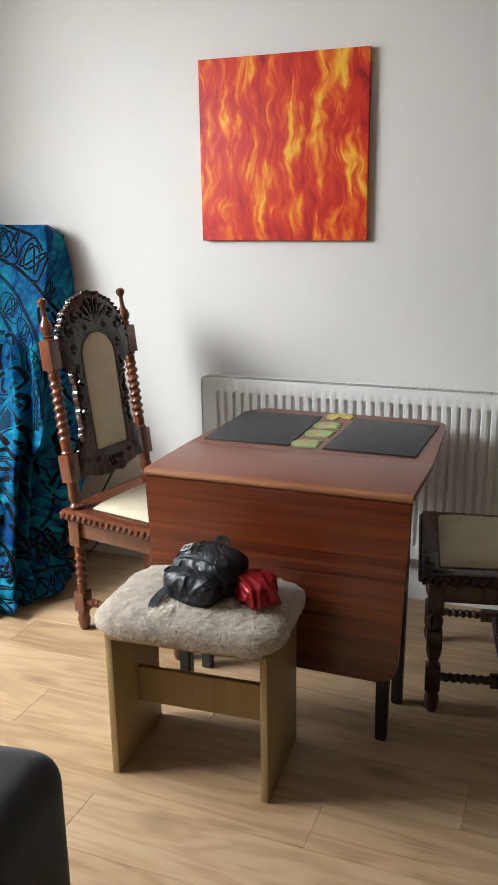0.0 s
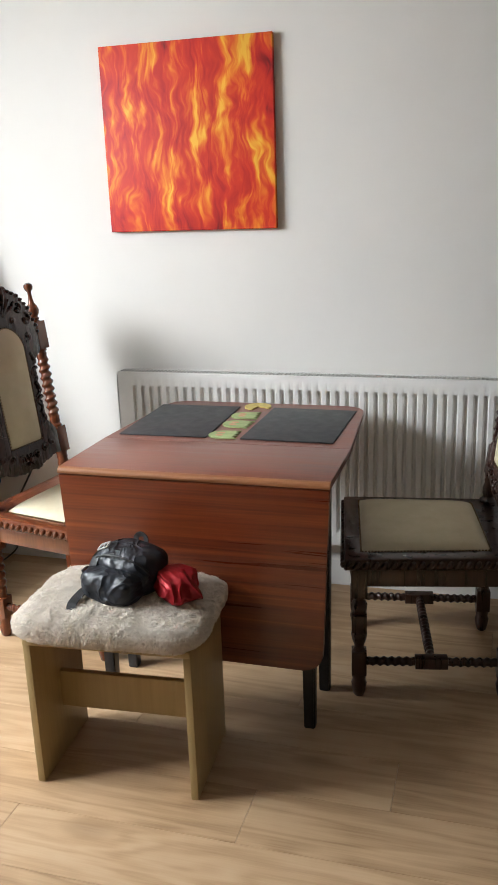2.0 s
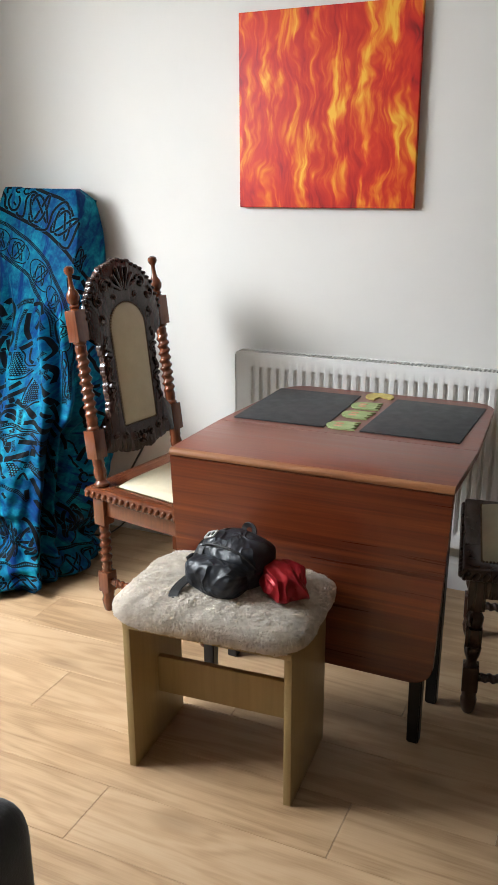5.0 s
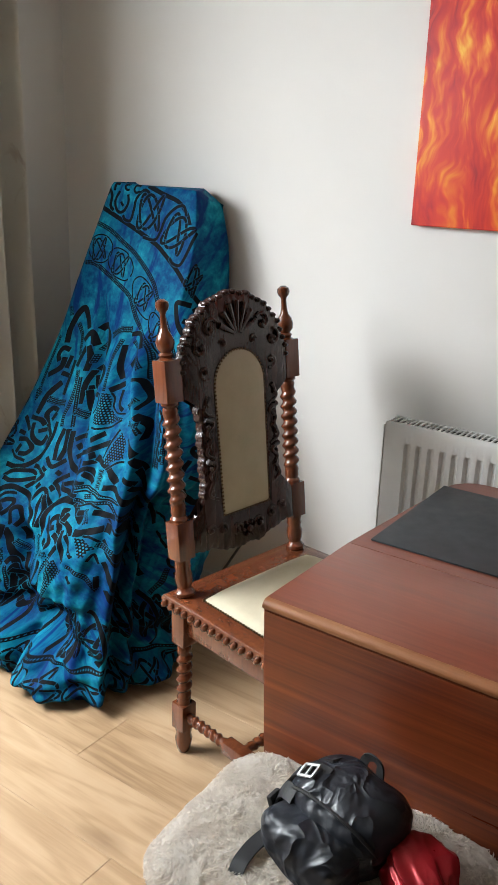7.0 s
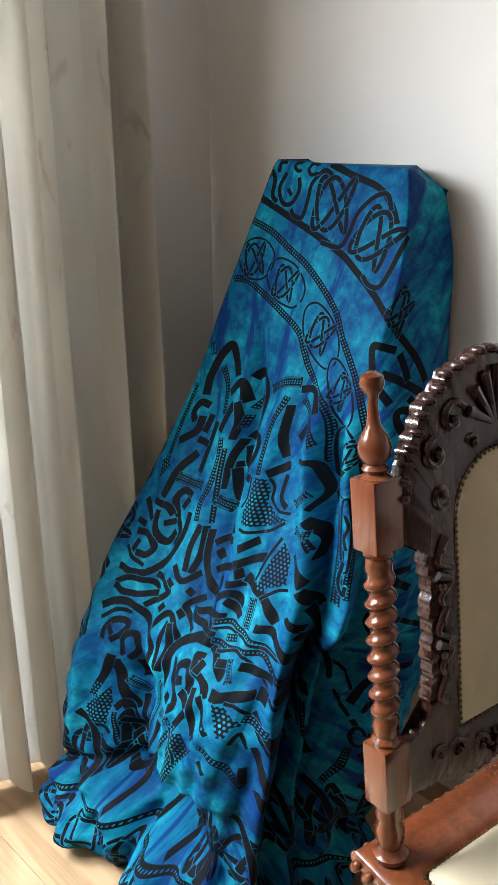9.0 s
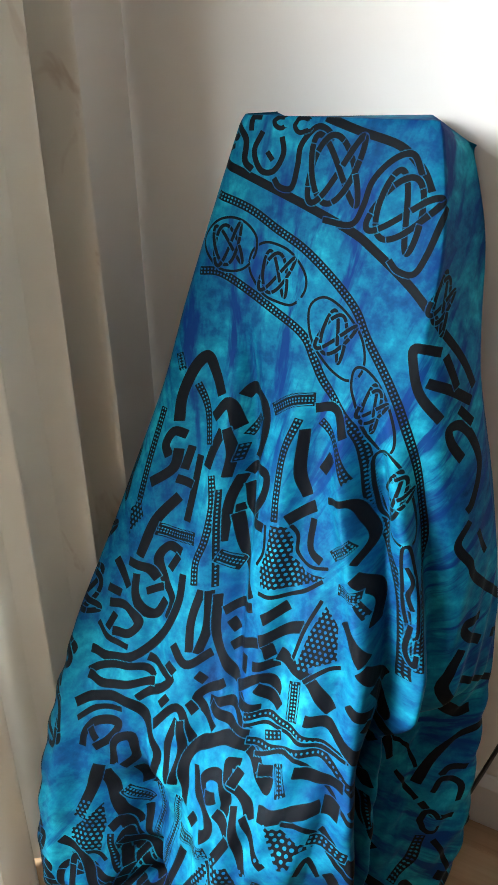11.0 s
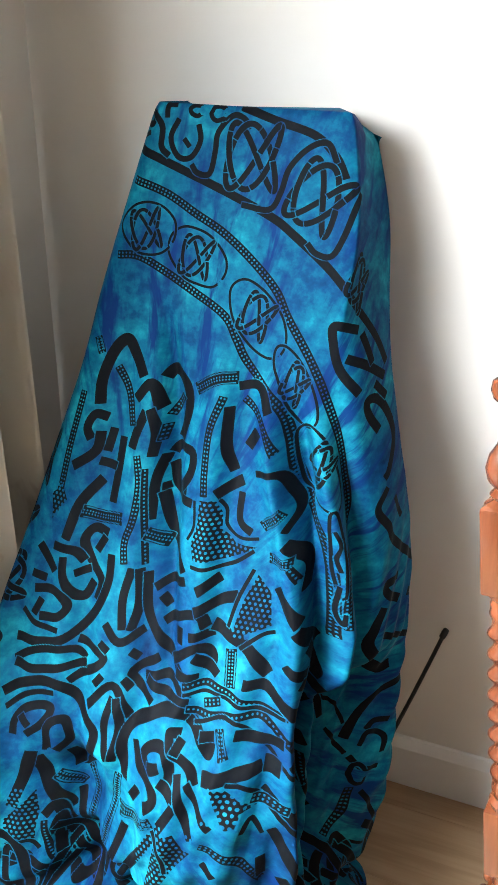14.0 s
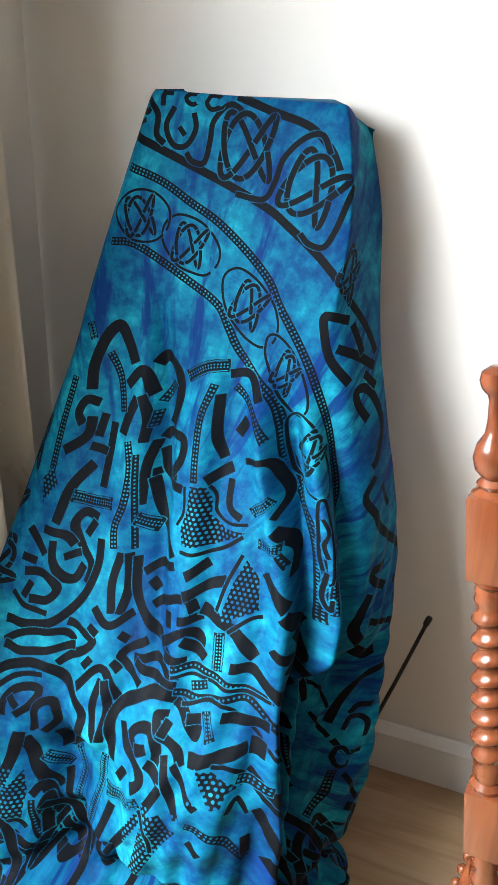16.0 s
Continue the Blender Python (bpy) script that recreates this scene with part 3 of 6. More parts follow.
# ---- stool with a sheepskin top ----
def stool():
    s = thing("stool", pose(-0.575, 1.668, 0, 0, 0, 3.8), "cream painted panel stool with a grey sheepskin seat", "stool")
    for sx in (-1, 1):
        bmx = bmesh.new()
        box(bmx, (sx * 0.206, 0, 0.205), (0.019, 0.284, 0.41), 0.002)
        part("side_panel", bmx, M_STOOLWOOD, s)
    bmx = bmesh.new()
    box(bmx, (0, 0.005, 0.19), (0.392, 0.018, 0.105), 0.002)
    part("stretcher", bmx, M_STOOLWOOD, s)
    bmx = bmesh.new()
    box(bmx, (0, 0, 0.404), (0.43, 0.29, 0.016), 0.003)
    part("seat_board", bmx, M_STOOLWOOD, s)
    # thick pile pad: a superellipse with wavy tufts
    bmx = bmesh.new()

    def pad(u, v):
        quarter = math.floor(u * 4)
        t = u * 4 - quarter
        # even steps along the straight sides of the rounded square
        a = math.asin((1.778 * t) ** 2.94) if t < 0.5 else math.acos((1.778 * (1 - t)) ** 2.94)
        a += quarter * math.pi / 2
        b = -math.pi / 2 + math.pi * v
        cb, sb = abs(math.cos(b)) ** 0.45, math.copysign(abs(math.sin(b)) ** 0.8, math.sin(b))
        ca, sa = math.cos(a), math.sin(a)
        x = 0.246 * math.copysign(abs(ca) ** 0.34, ca) * cb
        y = 0.176 * math.copysign(abs(sa) ** 0.34, sa) * cb
        z = 0.445 + 0.044 * sb
        p = Vector((x, y, z))
        f = noise.noise(p * 14) * 0.003 + noise.noise(p * 55 + Vector((3, 1, 7))) * 0.003 + noise.noise(p * 120) * 0.0018
        return p + Vector((ca * cb * 0.8, sa * cb * 0.8, sb)) * f

    sheet(bmx, pad, 420, 150, True)
    bmesh.ops.remove_doubles(bmx, verts=bmx.verts, dist=0.0002)
    hide = part("sheepskin_pad", bmx, M_FUR, s, "pale grey sheepskin pile")
    # short locks of wool standing out from the hide, lying in swirls
    rnd = random.Random(11)
    verts, faces = [], []
    for k in range(60000):
        u, v = rnd.random(), 0.24 + 0.36 * rnd.random()
        if k % 5 < 3:
            v = 0.5 + math.acos(math.sqrt(rnd.random()) ** (1 / 0.45)) / math.pi
        p = pad(u, v)
        n = (pad(u + 0.004, v) - pad(u - 0.004, v)).cross(pad(u, min(v + 0.004, 1)) - pad(u, v - 0.004)).normalized()
        if n.dot(p - Vector((0, 0, 0.44))) < 0:
            n = -n
        flow = Vector((noise.noise(p * 26), noise.noise(p * 26 + Vector((9, 2, 4))) - 0.35, -0.25))
        d = (n * 0.42 + flow * 0.9 + Vector((rnd.random() - 0.5, rnd.random() - 0.5, 0)) * 0.3).normalized()
        side = d.cross(Vector((rnd.random() - 0.5, rnd.random() - 0.5, rnd.random() - 0.5))).normalized() * 0.0009
        L = 0.0065 + 0.004 * rnd.random()
        i = len(verts)
        verts += [p - side - n * 0.002, p + side - n * 0.002, p + d * L * 0.6 + side * 0.7, p + d * L * 0.6 - side * 0.7, p + d * L - n * L * 0.2]
        faces += [(i, i + 1, i + 2, i + 3), (i + 3, i + 2, i + 4)]
    me = bpy.data.meshes.new("wool")
    me.from_pydata(verts, [], faces)
    me.materials.append(M_FUR)
    me.shade_smooth()
    wool = new("wool", me)
    wool.parent = hide
    tagged(wool, "short wool locks of the sheepskin", "", "", "stuff")
    return s


stool()

# coasters between the mats
for cx, cy, turn in ((-0.474, 2.235, 4), (-0.470, 2.362, -3), (-0.474, 2.470, 6)):
    coaster(pose(cx, cy, 0.7452, 0, 0, turn))
coaster(pose(-0.468, 2.598, 0.7452, 0, 0, -62), True)


# ---- backpack and red cloth on the stool ----
def lump(u, v, c, r, px, pz, seed, rough, creases=0.0):
    """A soft closed form: superellipsoid with slack creases."""
    a = 2 * math.pi * u
    b = -math.pi / 2 + math.pi * v
    ca, sa, cb, sb = math.cos(a), math.sin(a), math.cos(b), math.sin(b)
    cbp = abs(cb) ** pz
    d = Vector((math.copysign(abs(ca) ** px, ca) * cbp, math.copysign(abs(sa) ** px, sa) * cbp, math.copysign(abs(sb) ** pz, sb)))
    p = Vector((d.x * r[0], d.y * r[1], d.z * r[2]))
    q = p * 16 + Vector((seed, seed * 1.7, seed * 0.3))
    n1 = noise.noise(q)
    ridge = (1 - abs(noise.noise(q * 1.6 + Vector((n1, n1, 2)) * 0.8))) ** 4
    k = 1 + rough * n1 + creases * (ridge - 0.4)
    p = Vector((p.x * k, p.y * k, p.z * k)) + Vector(c)
    return p


def backpack():
    b = thing("backpack", pose(-0.566, 1.668, 0.483, 0, 0, -12) @ Matrix.Scale(0.88, 4), "small black leather backpack lying on the sheepskin stool", "bag")

    def shell(u, v, c, r, px, pz, seed, slack, gather):
        """Padded leather form: rounded box with soft dents and gathers that fade down from its upper edge."""
        a = 2 * math.pi * u
        w = -math.pi / 2 + math.pi * v
        ca, sa, cb, sb = math.cos(a), math.sin(a), math.cos(w), math.sin(w)
        k = abs(cb) ** pz
        d = Vector((math.copysign(abs(ca) ** px, ca) * k, math.copysign(abs(sa) ** px, sa) * k, math.copysign(abs(sb) ** pz, sb)))
        p = Vector((d.x * r[0], d.y * r[1], d.z * r[2]))
        q = p * 17 + Vector((seed, seed * 1.7, seed * 0.3))
        dent = noise.noise(q) + 0.5 * noise.noise(Vector((q.x * 1.1 + q.z, q.y * 1.4, q.z * 3.2)))
        pleat = math.sin(p.x * 190 + 2.2 * noise.noise(q * 0.8) + p.z * 25) * max(0.0, min(1.0, (p.z / r[2] + 0.5))) * max(0.0, -d.y)
        out = d.normalized() if d.length > 0 else Vector((0, 0, 1))
        return p + out * (slack * dent + gather * pleat) + Vector(c)

    bmx = bmesh.new()
    sheet(bmx, lambda u, v: shell(u, v, (0.004, 0.030, 0.070), (0.104, 0.080, 0.070), 0.66, 0.70, 2.0, 0.0060, 0.0004), 150, 90, True)
    bmesh.ops.remove_doubles(bmx, verts=bmx.verts, dist=0.0002)
    body = part("body", bmx, M_LEATHER, b)
    bmx = bmesh.new()
    sheet(bmx, lambda u, v: shell(u, v, (-0.004, -0.050, 0.048), (0.092, 0.058, 0.049), 0.62, 0.66, 6.3, 0.0070, 0.0011), 200, 110, True)
    bmesh.ops.remove_doubles(bmx, verts=bmx.verts, dist=0.0002)
    part("front_pocket", bmx, M_LEATHER, b, "creased black leather pocket with a gathered edge")
    bmx = bmesh.new()
    tube(bmx, [(0.004 + 0.098 * math.cos(radians(q)), -0.010 - 0.030 * math.sin(radians(q)), 0.072 + 0.060 * math.sin(radians(q))) for q in range(5, 176, 5)], 0.0034, 6)
    part("zip", bmx, M_STRAP, body, "black zip along the seam")

    def band(name, pts, w, out, label=""):
        """A strap of webbing through points, lying flat on the side that faces out."""
        bmy = bmesh.new()
        pts = [Vector((*p,)) for p in pts]
        fine = []
        for i in range(len(pts) - 1):
            p0, p1, p2, p3 = pts[max(i - 1, 0)], pts[i], pts[i + 1], pts[min(i + 2, len(pts) - 1)]
            for k in range(5):
                q = k / 5
                fine.append(0.5 * (2 * p1 + (p2 - p0) * q + (2 * p0 - 5 * p1 + 4 * p2 - p3) * q * q + (3 * p1 - 3 * p2 + p3 - p0) * q ** 3))
        fine.append(pts[-1])
        rows = []
        for i, p in enumerate(fine):
            d = (fine[min(i + 1, len(fine) - 1)] - fine[max(i - 1, 0)]).normalized()
            sd = d.cross(Vector(out)).normalized() * w / 2
            up = sd.cross(d).normalized() * 0.0018
            rows.append([bmy.verts.new(p + q) for q in (sd + up, -sd + up, -sd - up, sd - up)])
        for r0, r1 in zip(rows, rows[1:]):
            for i in range(4):
                bmy.faces.new((r0[i], r0[(i + 1) % 4], r1[(i + 1) % 4], r1[i]))
        bmy.faces.new(rows[0])
        bmy.faces.new(rows[-1][::-1])
        return part(name, bmy, M_STRAP, b, label)

    # straps gathered on one side, a loose tongue on the pile, the carry loop behind
    band("strap", [(-0.030, 0.010, 0.137), (-0.066, 0.008, 0.132), (-0.096, 0.004, 0.108), (-0.110, 0.0, 0.076), (-0.108, -0.006, 0.040), (-0.100, -0.012, 0.014)], 0.034, (-0.8, -0.2, 0.6))
    band("strap", [(-0.058, -0.040, 0.104), (-0.086, -0.030, 0.096), (-0.108, -0.022, 0.070), (-0.110, -0.040, 0.040), (-0.098, -0.064, 0.018)], 0.030, (-0.8, -0.5, 0.4))
    band("strap", [(-0.050, 0.060, 0.134), (-0.090, 0.054, 0.110), (-0.112, 0.040, 0.070), (-0.114, 0.010, 0.030), (-0.104, -0.030, 0.010)], 0.028, (-0.9, 0.1, 0.4))
    band("strap_end", [(-0.086, -0.074, 0.026), (-0.088, -0.098, 0.020), (-0.084, -0.122, 0.017), (-0.078, -0.144, 0.012), (-0.072, -0.160, -0.004)], 0.027, (0.1, -0.3, 1.0))
    band("carry_loop", [(-0.022, 0.092, 0.106), (-0.022, 0.100, 0.132), (-0.006, 0.100, 0.144), (0.012, 0.098, 0.138), (0.016, 0.094, 0.112)], 0.016, (0.0, 1.0, 0.3))
    bmx = bmesh.new()
    mm = pose(-0.062, -0.002, 0.1365, 14, -22, 6)
    for c, sz in (((0, 0.013, 0), (0.034, 0.005, 0.004)), ((0, -0.013, 0), (0.034, 0.005, 0.004)), ((-0.0155, 0, 0), (0.005, 0.026, 0.004)), ((0.0155, 0, 0), (0.005, 0.026, 0.004)), ((0, 0, 0), (0.004, 0.024, 0.003))):
        box(bmx, c, sz, 0.001, mm)
    part("buckle", bmx, M_CHROME, b, "bright metal slider buckle")
    bmx = bmesh.new()
    mm = pose(-0.113, -0.030, 0.058, 0, 70, 10)
    box(bmx, (0, 0, 0), (0.026, 0.030, 0.010), 0.003, mm)
    box(bmx, (0.018, 0, 0), (0.014, 0.024, 0.008), 0.002, mm)
    part("clip", bmx, M_STRAP, b, "black plastic side clip")
    return b


backpack()


def red_cloth():
    bmx = bmesh.new()

    def f(u, v):
        """A limp pouch: a low heap with a few long folds and a loose corner at the foot."""
        a = 2 * math.pi * u
        w = math.pi * v
        ring, rise = math.sin(w), 0.5 - 0.5 * math.cos(w)
        corner = max(0.0, math.cos(a + 0.55)) ** 10 + 0.7 * max(0.0, math.cos(a + 1.65)) ** 12
        r = ring ** 0.8 * (0.052 + 0.020 * corner * (1 - rise)) if 0 < v < 1 else 0.0
        p = Vector((r * math.cos(a) - 0.014 * rise, r * math.sin(a) + 0.012 * rise, 0.066 * rise ** 0.9))
        q = Vector((p.x * 26 + p.y * 13, p.y * 11 - p.x * 5, p.z * 15 + 4.0))
        fold = 0.5 - abs(noise.noise(q)) * 1.8
        small = 0.4 - abs(noise.noise(q * 2.1 + Vector((3, 8, 1)))) * 1.4
        out = Vector((math.cos(a), math.sin(a), 0.7 * (rise - 0.3)))
        p = p + out * ring * (0.018 * fold + 0.009 * small)
        return Vector((p.x, p.y, max(0.001, p.z)))

    sheet(bmx, f, 180, 80, True)
    bmesh.ops.remove_doubles(bmx, verts=bmx.verts, dist=0.0002)
    ob = part("red_cloth", bmx, M_REDCLOTH, None)
    ob.matrix_world = pose(-0.418, 1.668, 0.482, 0, 0, 20) @ Matrix.Scale(1.12, 4)
    return tagged(ob, "crumpled shiny red pouch beside the black bag", "pouch")


red_cloth()


# ---- charcoal armchair, its back towards the camera ----
def armchair():
    a = thing("armchair", pose(-0.470, 0.14, 0.0, 0, 0, 8), "charcoal grey velvet armchair with stitched seams", "armchair")

    def soft(name, c, r, e=0.3, m=None, sub=(64, 40)):
        bmx = bmesh.new()

        def f(u, v):
            p = lump(u, v, c, r, e, e, 1.0 + c[0], 0.012)
            return (m or Matrix()) @ p

        sheet(bmx, f, *sub, True)
        bmesh.ops.remove_doubles(bmx, verts=bmx.verts, dist=0.0002)
        return part(name, bmx, M_SOFA, a)

    bmx = bmesh.new()
    box(bmx, (0, 0.20, 0.555), (0.70, 0.17, 0.75), 0.042, None, 7)
    back = part("backrest", bmx, M_SOFA, a)
    soft("seat", (0, -0.12, 0.30), (0.28, 0.30, 0.13), 0.3)
    for sx in (-1, 1):
        soft("armrest", (sx * 0.34, -0.10, 0.34), (0.075, 0.30, 0.24), 0.32)
    bmx = bmesh.new()
    for k in range(30):
        t = k / 29
        p = Vector((0.300 - 0.010 * t * t, 0.2855, 0.885 - 0.40 * t))
        box(bmx, p, (0.003, 0.003, 0.008), 0.001)
    tagged(part("stitching", bmx, M_STRAP, back, "row of seam stitches"), "", "", "", "stuff")
    for sx in (-1, 1):
        for sy in (-0.3, 0.2):
            bmx = bmesh.new()
            lathe(bmx, [(0.014, 0), (0.02, 0.22)], 12, pose(sx * 0.27, sy, 0))
            part("leg", bmx, M_BLACK, a)
    return a


armchair()


# ---- carved chairs ----
def chair(m, label, timber):
    """High-backed chair: barley-twist posts and legs, carved arched back, padded seat. Front is +y."""
    c = thing("carved_chair", m, label, "chair", "carved chairs")
    lean = math.degrees(math.atan2(0.088, 0.705))

    def tilt(x):
        return pose(x, 0.0, 0.46, lean, 0, 0)

    # back posts with blocks, twists and finials
    for sx in (-1, 1):
        x = sx * 0.203
        mt = tilt(x)
        bmx = bmesh.new()
        lathe(bmx, [(0.025, 0.0), (0.026, 0.008), (0.02, 0.013), (0.017, 0.02), (0.021, 0.032), (0.022, 0.05), (0.018, 0.066), (0.021, 0.074), (0.019, 0.08), (0.022, 0.094)], 20, mt)
        box(bmx, (0, 0, 0.142), (0.05, 0.046, 0.096), 0.003, mt)
        lathe(bmx, [(0.021, 0.189), (0.022, 0.196), (0.017, 0.203), (0.019, 0.21), (0.019, 0.216)], 20, mt)
        twist(bmx, 0.25, 0.0185, 0.24, 0.027, mt @ pose(0, 0, 0.214))
        lathe(bmx, [(0.019, 0.462), (0.017, 0.468), (0.022, 0.474), (0.021, 0.482)], 20, mt)
        box(bmx, (0, 0, 0.53), (0.05, 0.046, 0.1), 0.003, mt)
        lathe(bmx, [(0.024, 0.579), (0.014, 0.585), (0.0185, 0.591), (0.013, 0.597), (0.0205, 0.607), (0.0225, 0.620), (0.0185, 0.634), (0.0105, 0.646), (0.0080, 0.660), (0.0068, 0.682), (0.0085, 0.688), (0.0140, 0.694), (0.0165, 0.703), (0.0145, 0.712), (0.006, 0.718)], 28, mt)
        part("post", bmx, timber, c, "turned barley twist post")
    # carved arched frame between the posts
    mb = pose(0, 0.013, 0.46, lean, 0, 0)

    half = [(0.0, 0.080), (0.045, 0.076), (0.085, 0.088), (0.125, 0.100), (0.178, 0.104), (0.178, 0.186), (0.146, 0.192), (0.134, 0.206), (0.130, 0.30), (0.130, 0.42), (0.136, 0.462), (0.150, 0.480), (0.178, 0.486), (0.178, 0.572), (0.170, 0.590), (0.156, 0.628), (0.128, 0.668), (0.086, 0.700), (0.040, 0.718), (0.0, 0.724)]
    ring = half + [(-x, z) for x, z in half[-2:0:-1]]
    n = 460
    lengths = [0.0]
    for (x0, z0), (x1, z1) in zip(ring, ring[1:] + ring[:1]):
        lengths.append(lengths[-1] + math.hypot(x1 - x0, z1 - z0))

    def outer(t):
        """Scalloped outline of the carved board, t from 0 to 1 anticlockwise from the foot's middle."""
        d = (t % 1.0) * lengths[-1]
        k = max(i for i in range(len(ring)) if lengths[i] <= d)
        (x0, z0), (x1, z1) = ring[k], ring[(k + 1) % len(ring)]
        w = (d - lengths[k]) / (lengths[k + 1] - lengths[k])
        x, z = x0 + (x1 - x0) * w, z0 + (z1 - z0) * w
        if abs(x) > 0.160 and z < 0.585:
            return x, z
        nx, nz = z1 - z0, x0 - x1
        ln = math.hypot(nx, nz)
        cut = 0.0045 * abs(math.sin(d * 3.1416 / 0.021)) + 0.0025 * math.sin(d * 95) - 0.003
        return x + nx / ln * cut, z + nz / ln * cut

    def inside(x, z):
        if z > 0.498:
            return math.hypot(x, z - 0.498) < 0.084
        return abs(x) < 0.084 - 0.004 * (0.498 - z) / 0.32 and z > 0.176

    def inner(t):
        """Edge of the arched pad, on the line from its middle to the outline."""
        ox, oz = outer(t)
        lo, hi = 0.0, 1.0
        for _ in range(16):
            w = (lo + hi) / 2
            if inside(ox * w, 0.37 + (oz - 0.37) * w):
                lo = w
            else:
                hi = w
        return ox * lo, 0.37 + (oz - 0.37) * lo

    bmx = bmesh.new()
    ts = [k / n for k in range(n)]
    outline, opening = [outer(t) for t in ts], [inner(t) for t in ts]
    loops = []
    for kind, d in ((1.0, -0.014), (1.0, 0.008), (0.86, 0.013), (0.45, 0.016), (0.10, 0.017), (0.0, 0.013), (0.0, -0.013)):
        row = []
        for k, ((ox, oz), (ix, iz)) in enumerate(zip(outline, opening)):
            x, z = ox * kind + ix * (1 - kind), oz * kind + iz * (1 - kind)
            dd = d
            if 0.3 < kind < 0.9:
                dd += 0.0012 * noise.noise(Vector((abs(x) * 60, 3.0, z * 60)))
            row.append(bmx.verts.new(mb @ Vector((x, dd, z))))
        loops.append(row)
    loops.append(loops[0])
    for a, b in zip(loops, loops[1:]):
        for i in range(n):
            k = (i + 1) % n
            bmx.faces.new((a[i], a[k], b[k], b[i]))
    part("back_frame", bmx, M_DARKWOOD, c, "dark carved and arched back frame")

    # raised scrolls and leaves over the frame
    bmx = bmesh.new()

    def tendril(points, r0, r1, y=0.017):
        """A rounded carved stem through points, swelling from r0 to r1 and ending in a bead."""
        pts = curve_through(points, 6)
        rings = []
        for i, (x, z) in enumerate(pts):
            w = i / (len(pts) - 1)
            r = r0 + (r1 - r0) * w
            ex, ez = pts[min(i + 1, len(pts) - 1)] - pts[max(i - 1, 0)]
            ln = max(1e-6, math.hypot(ex, ez))
            sx_, sz_ = -ez / ln, ex / ln
            rings.append([bmx.verts.new(mb @ Vector((x + sx_ * r * math.cos(q), y + 0.9 * r * math.sin(q), z + sz_ * r * math.cos(q)))) for q in (0, 0.8, 1.57, 2.34, 3.1416, 4.7)])
        for a, b in zip(rings, rings[1:]):
            for i in range(6):
                k = (i + 1) % 6
                bmx.faces.new((a[i], a[k], b[k], b[i]))
        bmx.faces.new(rings[0])
        bmx.faces.new(rings[-1][::-1])

    def curl(cx, cz, r, start, turn, sx, thick):
        tendril([(sx * (cx + r * (1 - 0.8 * q / 9) * math.cos(start + turn * q / 9)), cz + r * (1 - 0.8 * q / 9) * math.sin(start + turn * q / 9)) for q in range(10)], thick * 0.6, thick)
        blob(bmx, (sx * cx, 0.020, cz), (0.006, 0.007, 0.006), mb, 2)

    for k in range(-3, 4):
        a = radians(k * 24)
        tendril([(0.012 * math.sin(a), 0.622), (0.034 * math.sin(a), 0.622 + 0.034 * math.cos(a)), (0.062 * math.sin(a * 1.05), 0.622 + 0.078 * math.cos(a))], 0.004, 0.0085, 0.018)
    for sx in (-1, 1):
        curl(0.088, 0.640, 0.026, 2.6, -5.2, sx, 0.0075)
        curl(0.122, 0.598, 0.024, 1.5, -5.4, sx, 0.0075)
        curl(0.112, 0.540, 0.020, 4.2, 5.0, sx, 0.0065)
        curl(0.050, 0.600, 0.014, 0.2, 4.6, sx, 0.0050)
        curl(0.040, 0.128, 0.020, 3.4, -5.2, sx, 0.0065)
        curl(0.088, 0.142, 0.020, 0.4, 5.0, sx, 0.0065)
        curl(0.128, 0.150, 0.015, 3.0, -4.6, sx, 0.0055)
        for k in range(5):
            z = 0.222 + 0.052 * k
            w = 0.009 * (1 if k % 2 else -1)
            tendril([(sx * (0.104 + w), z), (sx * (0.121 - w * 0.3), z + 0.016), (sx * (0.108 - w), z + 0.036), (sx * (0.116 + w), z + 0.050)], 0.0035, 0.0075)
            blob(bmx, (sx * (0.124 - abs(w)), 0.017, z + 0.030), (0.006, 0.007, 0.008), mb, 1)
    blob(bmx, (0, 0.02, 0.122), (0.011, 0.009, 0.011), mb, 2)
    for k in range(6):
        a = k * math.pi / 3
        blob(bmx, (0.017 * math.cos(a), 0.018, 0.122 + 0.017 * math.sin(a)), (0.008, 0.006, 0.005), mb, 1, -a)
    # knuckles along the crest's edge
    for k in range(25):
        t = 0.5 + (k - 12) * 0.0118
        ox, oz = outer(t)
        blob(bmx, (ox * 0.985, 0.004, oz - 0.003), (0.0095, 0.015, 0.0075), mb, 2)
    tagged(part("carving", bmx, M_DARKWOOD, c, "carved scrolls and leaves"), "", "", "", "stuff")
    for sx in (-1, 1):
        for z in (0.147, 0.53):
            bmx = bmesh.new()
            box(bmx, (sx * 0.176, -0.006, z), (0.020, 0.020, 0.072), 0.003, mb)
            part("rail", bmx, M_DARKWOOD, c)
    # arched back pad, bulging a little
    def pad_edge(t):
        """Point on the pad's edge, t from 0 to 1 by length from the foot's middle."""
        d = (t % 1.0) * (0.16 + 2 * 0.322 + math.pi * 0.084)
        if d < 0.08:
            return d, 0.176
        if d < 0.402:
            return 0.08 + 0.004 * (d - 0.08) / 0.322, 0.176 + d - 0.08
        d -= 0.402
        if d < math.pi * 0.084:
            return 0.084 * math.cos(d / 0.084), 0.498 + 0.084 * math.sin(d / 0.084)
        d -= math.pi * 0.084
        if d < 0.322:
            return -0.084 + 0.004 * d / 0.322, 0.498 - d
        return -0.08 + d - 0.322, 0.176

    bmx = bmesh.new()
    rings = []
